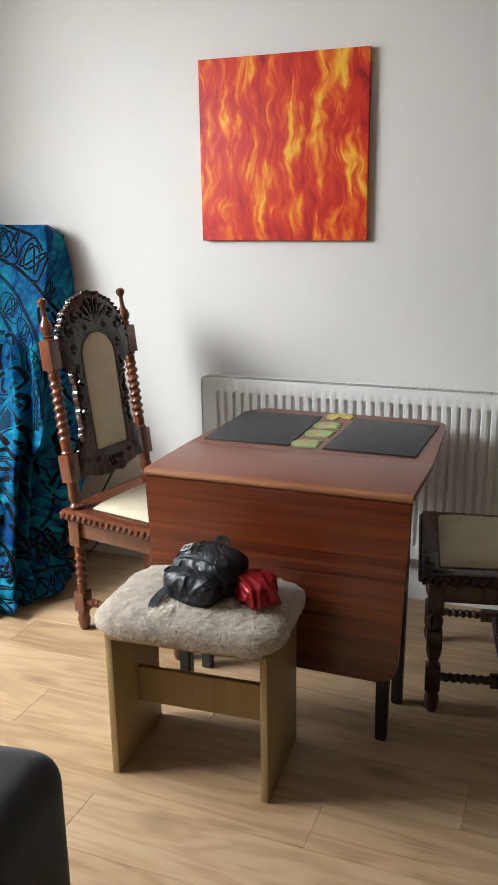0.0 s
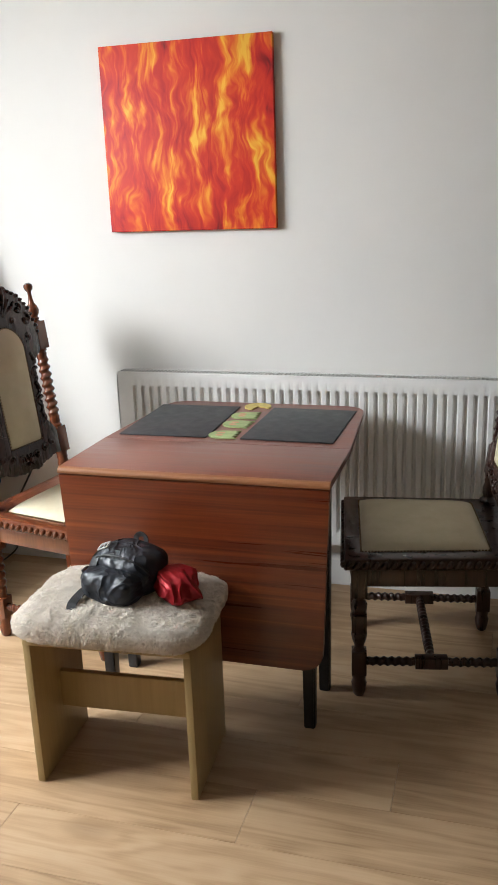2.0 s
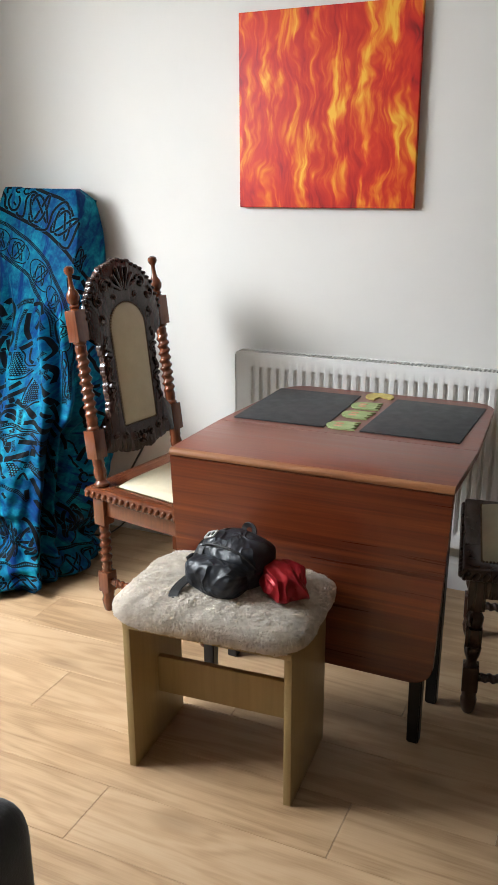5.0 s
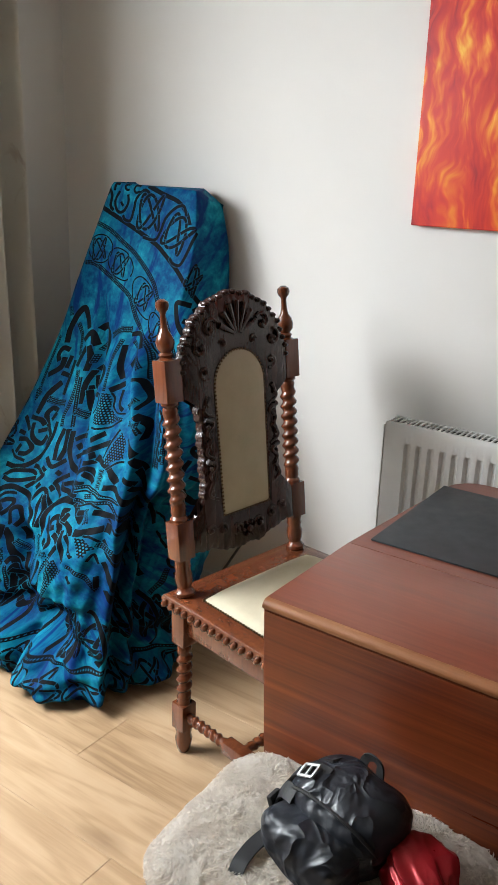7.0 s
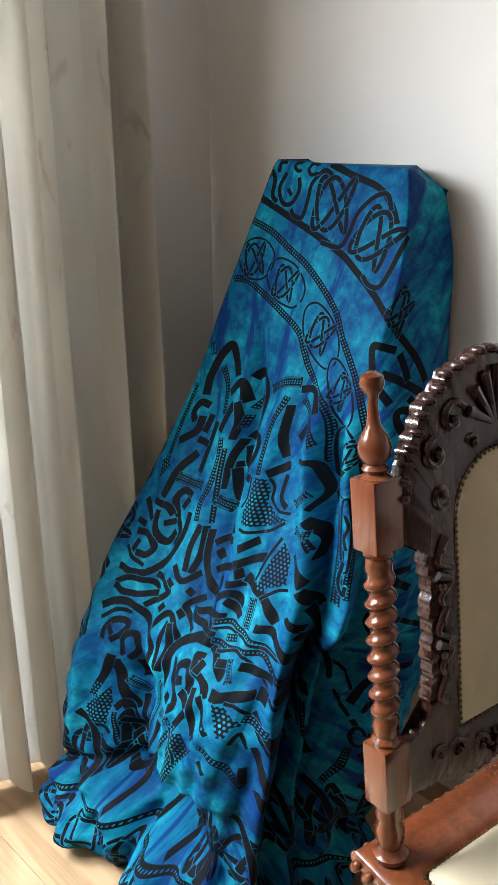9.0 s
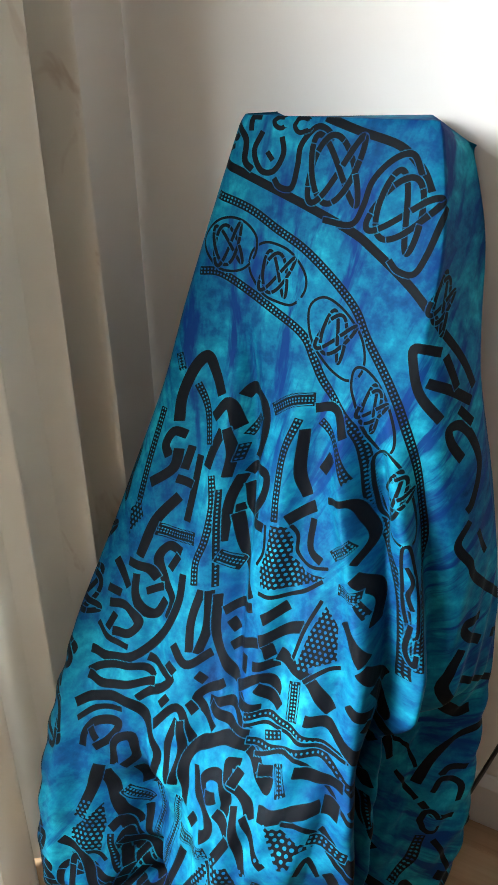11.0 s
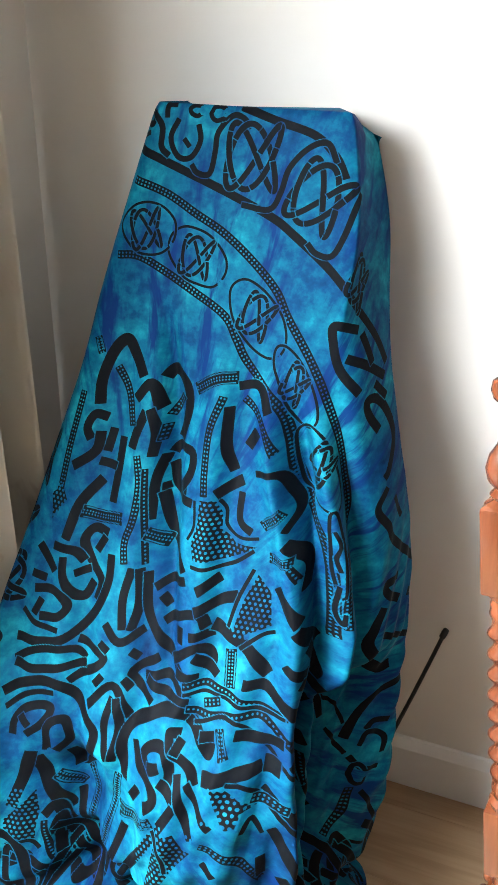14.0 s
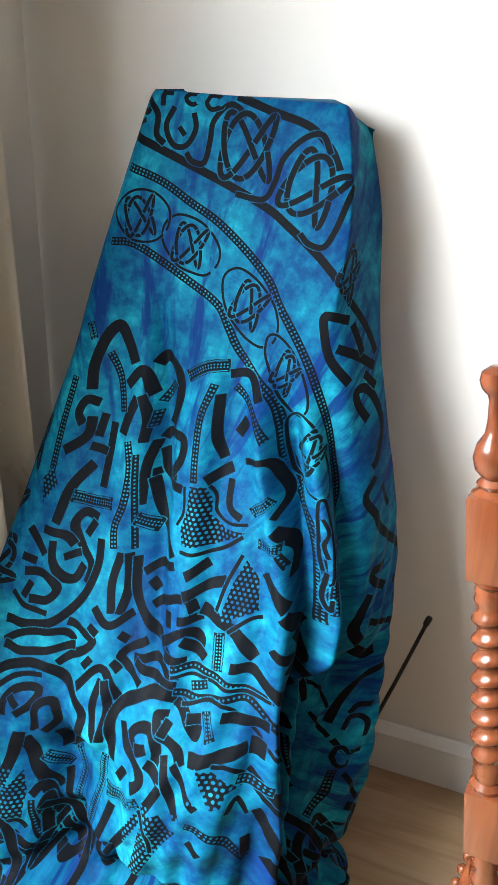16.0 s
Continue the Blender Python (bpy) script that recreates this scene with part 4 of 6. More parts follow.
    for s, d in ((1.0, 0.011), (0.97, 0.0165), (0.8, 0.021), (0.5, 0.024), (0.0001, 0.025)):
        rings.append([bmx.verts.new(mb @ Vector((pad_edge(k / 128)[0] * s * 1.01, d, 0.37 + (pad_edge(k / 128)[1] - 0.37) * s * 1.01))) for k in range(128)])
    for a, b in zip(rings, rings[1:]):
        for i in range(128):
            k = (i + 1) % 128
            bmx.faces.new((a[i], a[k], b[k], b[i]))
    part("back_pad", bmx, M_CREAM, c, "cream leather back pad")
    bmx = bmesh.new()
    prism(bmx, [(pad_edge(k / 64)[0] * 1.1, pad_edge(k / 64)[1]) for k in range(64)], -0.016, -0.0125, mb, "XZ")
    part("back_board", bmx, M_DARKWOOD, c)
    bmx = bmesh.new()
    for k in range(110):
        x, z = pad_edge((k + 0.5) / 110)
        blob(bmx, (x, 0.0165, z), (0.0032, 0.002, 0.0032), mb, 1)
    tagged(part("back_studding", bmx, M_STUD, c, "row of small brass studs"), "", "", "", "stuff")

    # seat: moulded frame wider at the front, cream pad with studs
    def quad(wb, wf, yb, yf, z, r=0.0):
        return [Vector((-wb, yb, z)), Vector((wb, yb, z)), Vector((wf, yf, z)), Vector((-wf, yf, z))]

    bmx = bmesh.new()
    levels = (quad(0.228, 0.248, -0.03, 0.452, 0.418), quad(0.236, 0.256, -0.038, 0.46, 0.424), quad(0.241, 0.261, -0.043, 0.465, 0.44), quad(0.238, 0.258, -0.04, 0.462, 0.455), quad(0.232, 0.252, -0.034, 0.456, 0.459), quad(0.20, 0.215, -0.0, 0.42, 0.459))
    vv = [[bmx.verts.new(p) for p in q] for q in levels]
    for a, b in zip(vv, vv[1:]):
        for i in range(4):
            k = (i + 1) % 4
            bmx.faces.new((a[i], a[k], b[k], b[i]))
    bmx.faces.new(vv[0][::-1])
    bmx.faces.new(vv[-1])
    part("seat_frame", bmx, timber, c)
    # carved beads along the frame edge
    bmx = bmesh.new()
    q = quad(0.242, 0.262, -0.044, 0.466, 0.437)
    for i in range(4):
        a, b = q[i], q[(i + 1) % 4]
        k = int((b - a).length / 0.0245)
        d = (b - a).normalized()
        ang = math.atan2(d.y, d.x)
        for j in range(k):
            p = a.lerp(b, (j + 0.5) / k)
            bmesh.ops.create_icosphere(bmx, subdivisions=2, radius=1, matrix=Matrix.Translation(p) @ Matrix.Rotation(ang, 4, "Z") @ Matrix.Rotation(0.6, 4, "Y") @ Matrix.Diagonal((0.0088, 0.0085, 0.0150, 1)))
    tagged(part("seat_carving", bmx, timber, c, "carved rope beading round the seat"), "", "", "", "stuff")
    bmx = bmesh.new()

    def pad(u, v):
        yy = v
        wx = 0.192 + 0.02 * yy
        e = (1 - (2 * u - 1) ** 6) * (1 - (2 * v - 1) ** 6)
        return Vector(((2 * u - 1) * wx, 0.052 + 0.363 * yy, 0.459 + 0.026 * max(0.0, e) ** 0.6))

    sheet(bmx, pad, 28, 28)
    part("seat_pad", bmx, M_CREAM, c, "cream leather seat pad")
    bmx = bmesh.new()
    q = [pad(0, 0), pad(1, 0), pad(1, 1), pad(0, 1)]
    for i in range(4):
        a, b = q[i], q[(i + 1) % 4]
        for j in range(40):
            p = a.lerp(b, (j + 0.5) / 40)
            blob(bmx, (p.x, p.y, 0.4605), (0.0036, 0.0036, 0.003), None, 1)
    tagged(part("seat_studding", bmx, M_STUD, c, "row of small brass studs"), "", "", "", "stuff")
    # apron rails
    for a, b in (((-0.203, 0.0), (0.203, 0.0)), ((-0.203, 0.0), (-0.215, 0.42)), ((0.203, 0.0), (0.215, 0.42)), ((-0.215, 0.42), (0.215, 0.42))):
        va, vb = Vector((*a, 0.389)), Vector((*b, 0.389))
        d = vb - va
        bmx = bmesh.new()
        box(bmx, (0, 0, 0), (d.length - 0.03, 0.024, 0.062), 0.003, Matrix.Translation((va + vb) / 2) @ Matrix.Rotation(math.atan2(d.y, d.x), 4, "Z"))
        part("apron", bmx, timber, c)
    # legs
    for sx in (-1, 1):
        for front in (False, True):
            x, y = (sx * 0.212, 0.42) if front else (sx * 0.203, 0.0)
            mt = pose(x, y, 0)
            bmx = bmesh.new()
            lathe(bmx, [(0.013, 0.0), (0.016, 0.004), (0.020, 0.02), (0.023, 0.042), (0.019, 0.056), (0.022, 0.066), (0.022, 0.078)], 18, mt)
            box(bmx, (0, 0, 0.112), (0.046, 0.044, 0.075), 0.003, mt)
            if front:
                lathe(bmx, [(0.020, 0.148), (0.016, 0.156), (0.014, 0.165), (0.021, 0.185), (0.024, 0.205), (0.018, 0.216)], 18, mt)
                box(bmx, (0, 0, 0.24), (0.044, 0.044, 0.055), 0.003, mt)
                lathe(bmx, [(0.018, 0.266), (0.022, 0.28), (0.024, 0.297), (0.016, 0.314), (0.02, 0.326)], 18, mt)
            else:
                lathe(bmx, [(0.020, 0.148), (0.017, 0.156), (0.019, 0.166)], 18, mt)
                twist(bmx, 0.15, 0.0175, 0.22, 0.028, mt @ pose(0, 0, 0.164))
                lathe(bmx, [(0.019, 0.312), (0.017, 0.318), (0.021, 0.326)], 18, mt)
            box(bmx, (0, 0, 0.372), (0.048, 0.046, 0.096), 0.003, mt)
            part("leg", bmx, timber, c)
    # stretchers: two at the sides with centre blocks, one across
    def stretcher(a, b, z):
        va, vb = Vector((*a, z)), Vector((*b, z))
        d = vb - va
        mm = Matrix.Translation(va) @ d.to_track_quat("Z", "Y").to_matrix().to_4x4()
        L = d.length
        bmx = bmesh.new()
        if abs(d.y) > abs(d.x):
            twist(bmx, L / 2 - 0.062, 0.0125, 0.22, 0.022, mm @ pose(0, 0, 0.02))
            twist(bmx, L / 2 - 0.062, 0.0125, 0.22, 0.022, mm @ pose(0, 0, L / 2 + 0.042))
            box(bmx, (0, 0, L / 2), (0.034, 0.034, 0.095), 0.003, mm)
        else:
            twist(bmx, L - 0.03, 0.0125, 0.22, 0.022, mm @ pose(0, 0, 0.015))
        part("stretcher", bmx, timber, c)

    for sx in (-1, 1):
        stretcher((sx * 0.203, 0.0), (sx * 0.212, 0.42), 0.112)
    stretcher((-0.2075, 0.21), (0.2075, 0.21), 0.112)
    return c


chair(pose(-1.254, 2.382, 0, 0, 0, -99), "polished carved wooden chair with barley twist posts", M_REDWOOD)
# this chair's timber is darkened to stand for the shade it is in
chair(pose(0.338, 2.378, 0, 0, 0, 100), "carved wooden chair turned towards the table, shade put into its colour", M_SHADED_WOOD)


# ---- draped blue throw ----
def through_pairs(z, pairs):
    """Smooth value through (height, value) pairs, heights rising."""
    zs, vs = (np.array(k, float) for k in zip(*pairs))
    d = np.gradient(vs, zs)
    z = np.clip(z, zs[0], zs[-1])
    i = np.clip(np.searchsorted(zs, z) - 1, 0, len(zs) - 2)
    h = zs[i + 1] - zs[i]
    t = (z - zs[i]) / h
    return (2 * t**3 - 3 * t**2 + 1) * vs[i] + (t**3 - 2 * t**2 + t) * h * d[i] + (3 * t**2 - 2 * t**3) * vs[i + 1] + (t**3 - t**2) * h * d[i + 1]


XL = ((0, -2.125), (0.08, -2.135), (0.2, -2.165), (0.38, -2.19), (0.48, -2.20), (0.68, -2.175), (0.95, -2.145), (1.16, -2.10), (1.4, -2.04))
XR = ((0, -1.545), (0.15, -1.535), (0.3, -1.515), (0.47, -1.515), (0.7, -1.528), (0.8, -1.547), (1.0, -1.60), (1.1, -1.622), (1.35, -1.660), (1.4, -1.672))
YF = ((0, 2.09), (0.12, 2.12), (0.31, 2.195), (0.56, 2.32), (0.78, 2.455), (1.0, 2.575), (1.1, 2.605), (1.4, 2.695))
RX = ((0, 0.20), (0.5, 0.19), (0.75, 0.14), (0.95, 0.09), (1.2, 0.05), (1.4, 0.035))
RY = ((0, 0.30), (0.5, 0.28), (0.75, 0.20), (0.95, 0.13), (1.2, 0.10), (1.4, 0.085))
X0, TOP = -1.85, 1.404


def bell(x):
    return np.exp(-x * x)


def step(x):
    x = np.clip(x, 0, 1)
    return x * x * (3 - 2 * x)


def throw_ring(z, s):
    """Points and outward normals of the cloth's plain outline at height z, at lengths s along it from the middle of the front."""
    xl, xr, yf, rx, ry = (float(through_pairs(np.array(z), p)) for p in (XL, XR, YF, RX, RY))
    rl = 0.035
    yb = 2.80
    a = np.linspace(0, np.pi / 2, 24)
    left = np.stack([xl + rl - rl * np.sin(a), yf + rl * 1.3 - rl * 1.3 * np.cos(a)], 1)[::-1]
    right = np.stack([xr - rx + rx * np.sin(a), yf + ry - ry * np.cos(a)], 1)
    # near the top the cloth turns a sharp corner and runs straight back to the wall
    sharp = float(step((z - 0.98) / 0.30))
    back = yf + (yb - yf) * np.clip((np.linspace(0, 1, 24) - 0.12) / 0.88, 0, 1)
    out = np.linspace(0, 1, 24)
    flank = np.stack([xr - 0.034 + 0.022 * np.clip(out / 0.12, 0, 1) ** 0.5 + 0.010 * np.clip((out - 0.12) / 0.88, 0, 1), back + 0.006 * np.clip(out / 0.12, 0, 1) ** 2], 1)
    flank[:3, 0] = xr - 0.034 + 0.010 * np.arange(3)
    right = right * (1 - sharp) + flank * sharp
    pts = np.concatenate([[[xl + 0.02, yb]], left, right, [[xr - 0.002 * sharp - 0.35 * (yb - yf - ry) * (1 - sharp), yb + 0.004]]])
    seg = np.hypot(*np.diff(pts, axis=0).T)
    c = np.concatenate([[0], np.cumsum(seg)])
    zero = c[24] + (X0 - pts[24][0])
    c -= zero
    e = 0.004
    px, py = np.interp(s, c, pts[:, 0]), np.interp(s, c, pts[:, 1])
    tx = np.interp(s + e, c, pts[:, 0]) - np.interp(s - e, c, pts[:, 0])
    ty = np.interp(s + e, c, pts[:, 1]) - np.interp(s - e, c, pts[:, 1])
    ln = np.maximum(np.hypot(tx, ty), 1e-9)
    return px, py, ty / ln, -tx / ln


ZROW = np.linspace(TOP, 0.0, 400)
DROP = np.concatenate([[0], np.cumsum(np.hypot(np.diff(ZROW), np.diff(through_pairs(ZROW, YF))))])


def throw_height(v):
    """Height of the cloth at v metres of fabric below the top edge."""
    return np.interp(v, DROP, ZROW)


def droop(s, v):
    """How much lower the top edge lies towards the side corner."""
    return 0.035 * np.clip(s + 0.17, 0, 0.34) * (1 - step(v / 0.3)) + 0.040 * step((s - 0.15) / 0.11) * (1 - step(v / 0.35))


def folds(s, v, z):
    """How far the cloth stands out from its plain outline: hanging ridges, a swag, a tuck and a puffed hem."""
    on = step((v - 0.36) / 0.25)
    low = step((v - 0.88) / 0.1)
    sa = np.interp(v, (0.42, 0.58, 0.707, 0.82, 0.955, 1.16, 1.4), (0.07, 0.124, 0.172, 0.205, 0.214, 0.25, 0.27))
    f = on * (0.022 * bell((s - sa) / 0.020) - 0.026 * bell((s - sa - 0.042) / 0.019))
    f = f + on * (0.017 * bell((s - sa - 0.080) / 0.017) - 0.018 * bell((s - sa - 0.118) / 0.020))
    f = f - step((v - 0.30) / 0.12) * (1 - low) * 0.020 * bell((s + 0.10 - 0.22 * (v - 0.43)) / 0.018)
    f = f + on * (1 - 0.6 * low) * 0.012 * bell((s - 0.0 - 0.12 * (v - 0.43)) / 0.022)
    f = f + step((v - 0.25) / 0.3) * 0.006 * np.sin(s * 55 + 2.0 * np.sin(v * 3.1)) * bell((s + 0.05) / 0.3)
    # belly of the swag and the drop beside it
    f = f + 0.036 * bell((v - 1.10) / 0.13) * bell((s - 0.09) / 0.13)
    f = f - low * (1 - 0.8 * step((v - 1.22) / 0.16)) * 0.058 * step((s - sa) / 0.03) * (1 - step((s - 0.38) / 0.14))
    # hollow and tuck lower down
    f = f - 0.055 * step((v - 1.05) / 0.10) * (1 - step((v - 1.34) / 0.06)) * bell((s + 0.12) / 0.075)
    f = f - 0.075 * step((v - 1.235) / 0.05) * (1 - step((v - 1.36) / 0.07)) * bell((s - 0.03) / 0.13)
    f = f + 0.020 * bell((v - 1.12) / 0.12) * bell((s + 0.27) / 0.05)
    # puffed hem
    hem = step((v - 1.30) / 0.10)
    f = f + 0.034 * bell((v - 1.49) / 0.055) * (0.75 + 0.25 * np.sin(s * 17 + 0.5)) - 0.022 * bell((v - 1.375) / 0.035) * (0.6 + 0.4 * np.sin(s * 13 + 1))
    f = f + hem * (0.010 * np.sin(s * 41 + 4 * np.sin(v * 20)) + 0.004 * np.sin(s * 85 - v * 60) + 0.004 * np.sin(s * 30 + v * 110))
    # a deep notch parts the hem into two lobes, and its lower edge curls under
    f = f - 0.060 * bell((s + 0.035) / 0.030) * step((v - 1.33) / 0.10)
    f = f - 0.034 * step((v - DROP[-1] + 0.045) / 0.045)
    # slack wrinkles
    f = f + 0.0022 * np.sin(s * 120 + 4 * np.sin(v * 5 + s * 6)) * step((v - 0.5) / 0.5) + 0.0016 * np.sin(v * 90 + s * 50 + 3 * np.sin(s * 14)) * low
    return f * 1.4


def print_design(ink, dotted, patch, knot):
    """The black knotwork, in metres of fabric: across from the middle of the front, and down from the top edge. Half widths in millimetres."""
    # corner band with running knots
    ink(6.6, (-0.02, 0), (0.04, 0.018), (0.108, 0.037), (0.146, 0.068), (0.166, 0.099))
    ink(7.1, (-0.204, 0.073), (-0.13, 0.099), (-0.034, 0.134), (0.05, 0.169), (0.09, 0.194), (0.164, 0.251), (0.226, 0.315), (0.272, 0.363), (0.302, 0.405))
    ink(4.9, (-0.098, 0.095), (-0.086, 0.108), (-0.064, 0.108), (-0.058, 0.073), (-0.056, 0.042), (-0.034, 0.015), (-0.014, 0.018), (0, 0.033))
    ink(4.9, (-0.002, 0.154), (0.046, 0.158), (0.062, 0.13), (0.072, 0.09), (0.1, 0.057), (0.13, 0.048), (0.148, 0.077))
    ink(4.9, (0.116, 0.207), (0.132, 0.222), (0.158, 0.224), (0.174, 0.189), (0.186, 0.139), (0.194, 0.112))
    ink(4.9, (-0.128, 0.024), (-0.14, 0.055), (-0.124, 0.084), (-0.1, 0.084), (-0.086, 0.057), (-0.092, 0.031))
    ink(4.9, (-0.15, 0.024), (-0.15, 0.004), (-0.134, 0.002))
    ink(3.8, (-0.044, 0.011), (-0.044, 0.018), (-0.048, 0.02), (-0.054, 0.022), (-0.06, 0.024), (-0.066, 0.022), (-0.07, 0.018), (-0.072, 0.013), (-0.07, 0.009), (-0.068, 0.004), (-0.062, 0.002), (-0.056, 0.002), (-0.05, 0.004), (-0.046, 0.007), (-0.044, 0.011))
    ink(3.8, (-0.086, 0.009), (-0.086, 0.013), (-0.09, 0.015), (-0.094, 0.018), (-0.1, 0.018), (-0.106, 0.015), (-0.108, 0.013), (-0.11, 0.009), (-0.11, 0.007), (-0.106, 0.004), (-0.102, 0.002), (-0.096, 0.002), (-0.092, 0.002), (-0.088, 0.004), (-0.086, 0.009))
    ink(4.4, (-0.116, 0.055), (-0.104, 0.068))
    ink(5.5, (-0.196, 0.033), (-0.178, 0.035), (-0.176, 0.02), (-0.192, 0.013))
    ink(5.5, (-0.18, 0.015), (-0.158, 0.037), (-0.156, 0.07), (-0.14, 0.084))
    ink(4.4, (-0.202, 0.055), (-0.18, 0.048))
    knot(0.008, 0.077, 1, 0, 4.9, 1)
    knot(0.126, 0.132, 0.98, 25, 4.9, 1)
    knot(0.216, 0.262, 0.8, 35, 3.8, 0.6)
    # ring of small roundels between dotted bands
    dotted(7.1, (-0.202, 0.125), (-0.136, 0.145), (-0.08, 0.174), (-0.026, 0.202), (0.03, 0.244), (0.074, 0.286), (0.098, 0.324), (0.128, 0.365), (0.156, 0.407), (0.18, 0.449), (0.21, 0.504), (0.236, 0.563), (0.262, 0.632), (0.256, 0.7), (0.266, 0.753), (0.276, 0.808))
    dotted(7.1, (-0.22, 0.251), (-0.178, 0.251), (-0.12, 0.275), (-0.064, 0.304), (-0.008, 0.335), (0.016, 0.37), (0.038, 0.405), (0.078, 0.442), (0.112, 0.475), (0.13, 0.513), (0.15, 0.57), (0.188, 0.634), (0.214, 0.665), (0.234, 0.704), (0.25, 0.759), (0.268, 0.828))
    ink(2.2, (-0.024, 0.282), (-0.04, 0.291), (-0.064, 0.288), (-0.088, 0.28), (-0.108, 0.262), (-0.122, 0.242), (-0.124, 0.222), (-0.116, 0.205), (-0.098, 0.196), (-0.076, 0.198), (-0.052, 0.207), (-0.032, 0.224), (-0.018, 0.244), (-0.016, 0.264), (-0.024, 0.282))
    knot(-0.072, 0.244, 0.62, 10, 3, 1)
    ink(2.2, (0.092, 0.39), (0.072, 0.394), (0.048, 0.385), (0.026, 0.365), (0.008, 0.341), (-0.002, 0.315), (-0.004, 0.291), (0.006, 0.277), (0.024, 0.273), (0.048, 0.284), (0.07, 0.302), (0.09, 0.326), (0.1, 0.352), (0.1, 0.374), (0.092, 0.39))
    knot(0.046, 0.330, 0.64, 25, 3, 0.9)
    ink(2.2, (-0.12, 0.229), (-0.136, 0.242), (-0.158, 0.247), (-0.182, 0.244), (-0.2, 0.231), (-0.214, 0.213), (-0.22, 0.196), (-0.208, 0.178), (-0.19, 0.165), (-0.168, 0.161), (-0.146, 0.165), (-0.128, 0.176), (-0.116, 0.191), (-0.114, 0.211), (-0.12, 0.229))
    knot(-0.170, 0.205, 0.62, -10, 3, 1)
    ink(2.2, (0.166, 0.493), (0.146, 0.5), (0.13, 0.486), (0.112, 0.46), (0.098, 0.431), (0.086, 0.405), (0.084, 0.383), (0.09, 0.372), (0.104, 0.372), (0.122, 0.385), (0.14, 0.407), (0.156, 0.434), (0.168, 0.46), (0.172, 0.48), (0.166, 0.493))
    knot(0.124, 0.431, 0.6, 35, 2.7, 0.65)
    ink(2.2, (0.22, 0.612), (0.21, 0.612), (0.194, 0.61), (0.166, 0.596), (0.15, 0.563), (0.14, 0.533), (0.136, 0.511), (0.144, 0.5), (0.164, 0.491), (0.184, 0.502), (0.202, 0.528), (0.22, 0.563), (0.232, 0.594), (0.23, 0.61), (0.22, 0.612))
    knot(0.188, 0.548, 0.6, 40, 2.7, 0.7)
    ink(2.2, (0.258, 0.757), (0.254, 0.753), (0.246, 0.735), (0.236, 0.709), (0.226, 0.673), (0.218, 0.643), (0.214, 0.618), (0.218, 0.612), (0.224, 0.618), (0.232, 0.638), (0.242, 0.667), (0.25, 0.698), (0.256, 0.726), (0.26, 0.748), (0.258, 0.757))
    ink(2.7, (0.224, 0.643), (0.236, 0.665), (0.236, 0.689), (0.246, 0.711))
    ink(2.7, (0.25, 0.735), (0.256, 0.779), (0.27, 0.801), (0.268, 0.781))
    # knots down the side
    ink(7.6, (0.222, 0.341), (0.178, 0.332), (0.178, 0.359), (0.194, 0.401), (0.232, 0.44))
    ink(7.6, (0.202, 0.383), (0.242, 0.398), (0.296, 0.425))
    ink(7.1, (0.23, 0.348), (0.246, 0.376), (0.258, 0.398))
    ink(7.6, (0.29, 0.508), (0.26, 0.478), (0.252, 0.456), (0.276, 0.456), (0.306, 0.48), (0.334, 0.526), (0.326, 0.577), (0.316, 0.59))
    ink(6.6, (0.268, 0.431), (0.304, 0.458))
    ink(7.1, (0.328, 0.607), (0.31, 0.638), (0.344, 0.673), (0.384, 0.715), (0.604, 0.863), (0.456, 0.825))
    ink(4.9, (0.354, 0.629), (0.39, 0.673))
    ink(7.1, (0.406, 0.775), (0.364, 0.775), (0.376, 0.795), (0.416, 0.817))
    ink(8.7, (0.368, 0.812), (0.356, 0.843), (0.358, 0.883), (0.454, 0.966), (0.482, 0.968))
    ink(5.5, (0.386, 0.867), (0.588, 0.96), (0.552, 0.916))
    ink(7.1, (0.532, 0.999), (0.456, 1.023), (0.43, 1.089))
    ink(4.9, (0.456, 1.076), (0.47, 1.065), (0.498, 1.072))
    ink(4.4, (0.45, 1.103), (0.46, 1.081), (0.492, 1.098), (0.492, 1.127))
    ink(4.4, (0.44, 1.12), (0.462, 1.144), (0.494, 1.153))
    ink(3.3, (0.466, 1.155), (0.468, 1.164), (0.466, 1.171), (0.46, 1.171), (0.454, 1.169), (0.448, 1.164), (0.446, 1.158), (0.444, 1.151), (0.446, 1.144), (0.448, 1.138), (0.452, 1.136), (0.456, 1.136), (0.46, 1.14), (0.464, 1.147), (0.466, 1.155))
    ink(4.4, (0.466, 1.186), (0.494, 1.23), (0.524, 1.294))
    dotted(6.6, (0.448, 1.175), (0.444, 1.219), (0.416, 1.252))
    ink(2.7, (0.418, 1.263), (0.452, 1.272), (0.49, 1.292))
    ink(3.3, (0.43, 1.283), (0.466, 1.332))
    ink(3.3, (0.454, 1.288), (0.464, 1.338), (0.578, 1.435))
    ink(3.3, (0.464, 1.303), (0.562, 1.409))
    ink(3.3, (0.424, 1.327), (0.452, 1.332), (0.528, 1.398))
    ink(3.8, (0.388, 1.061), (0.422, 1.1), (0.434, 1.114))
    ink(3.3, (0.358, 0.997), (0.4, 1.021), (0.426, 1.063))
    # upper points of the great knot
    ink(10.4, (-0.218, 0.508), (-0.222, 0.462), (-0.208, 0.414), (-0.186, 0.392), (-0.166, 0.416), (-0.144, 0.451))
    ink(9.3, (-0.152, 0.491), (-0.126, 0.46), (-0.102, 0.502))
    ink(9.3, (-0.126, 0.506), (-0.136, 0.544), (-0.14, 0.574))
    ink(8.2, (-0.12, 0.502), (-0.102, 0.541), (-0.1, 0.583))
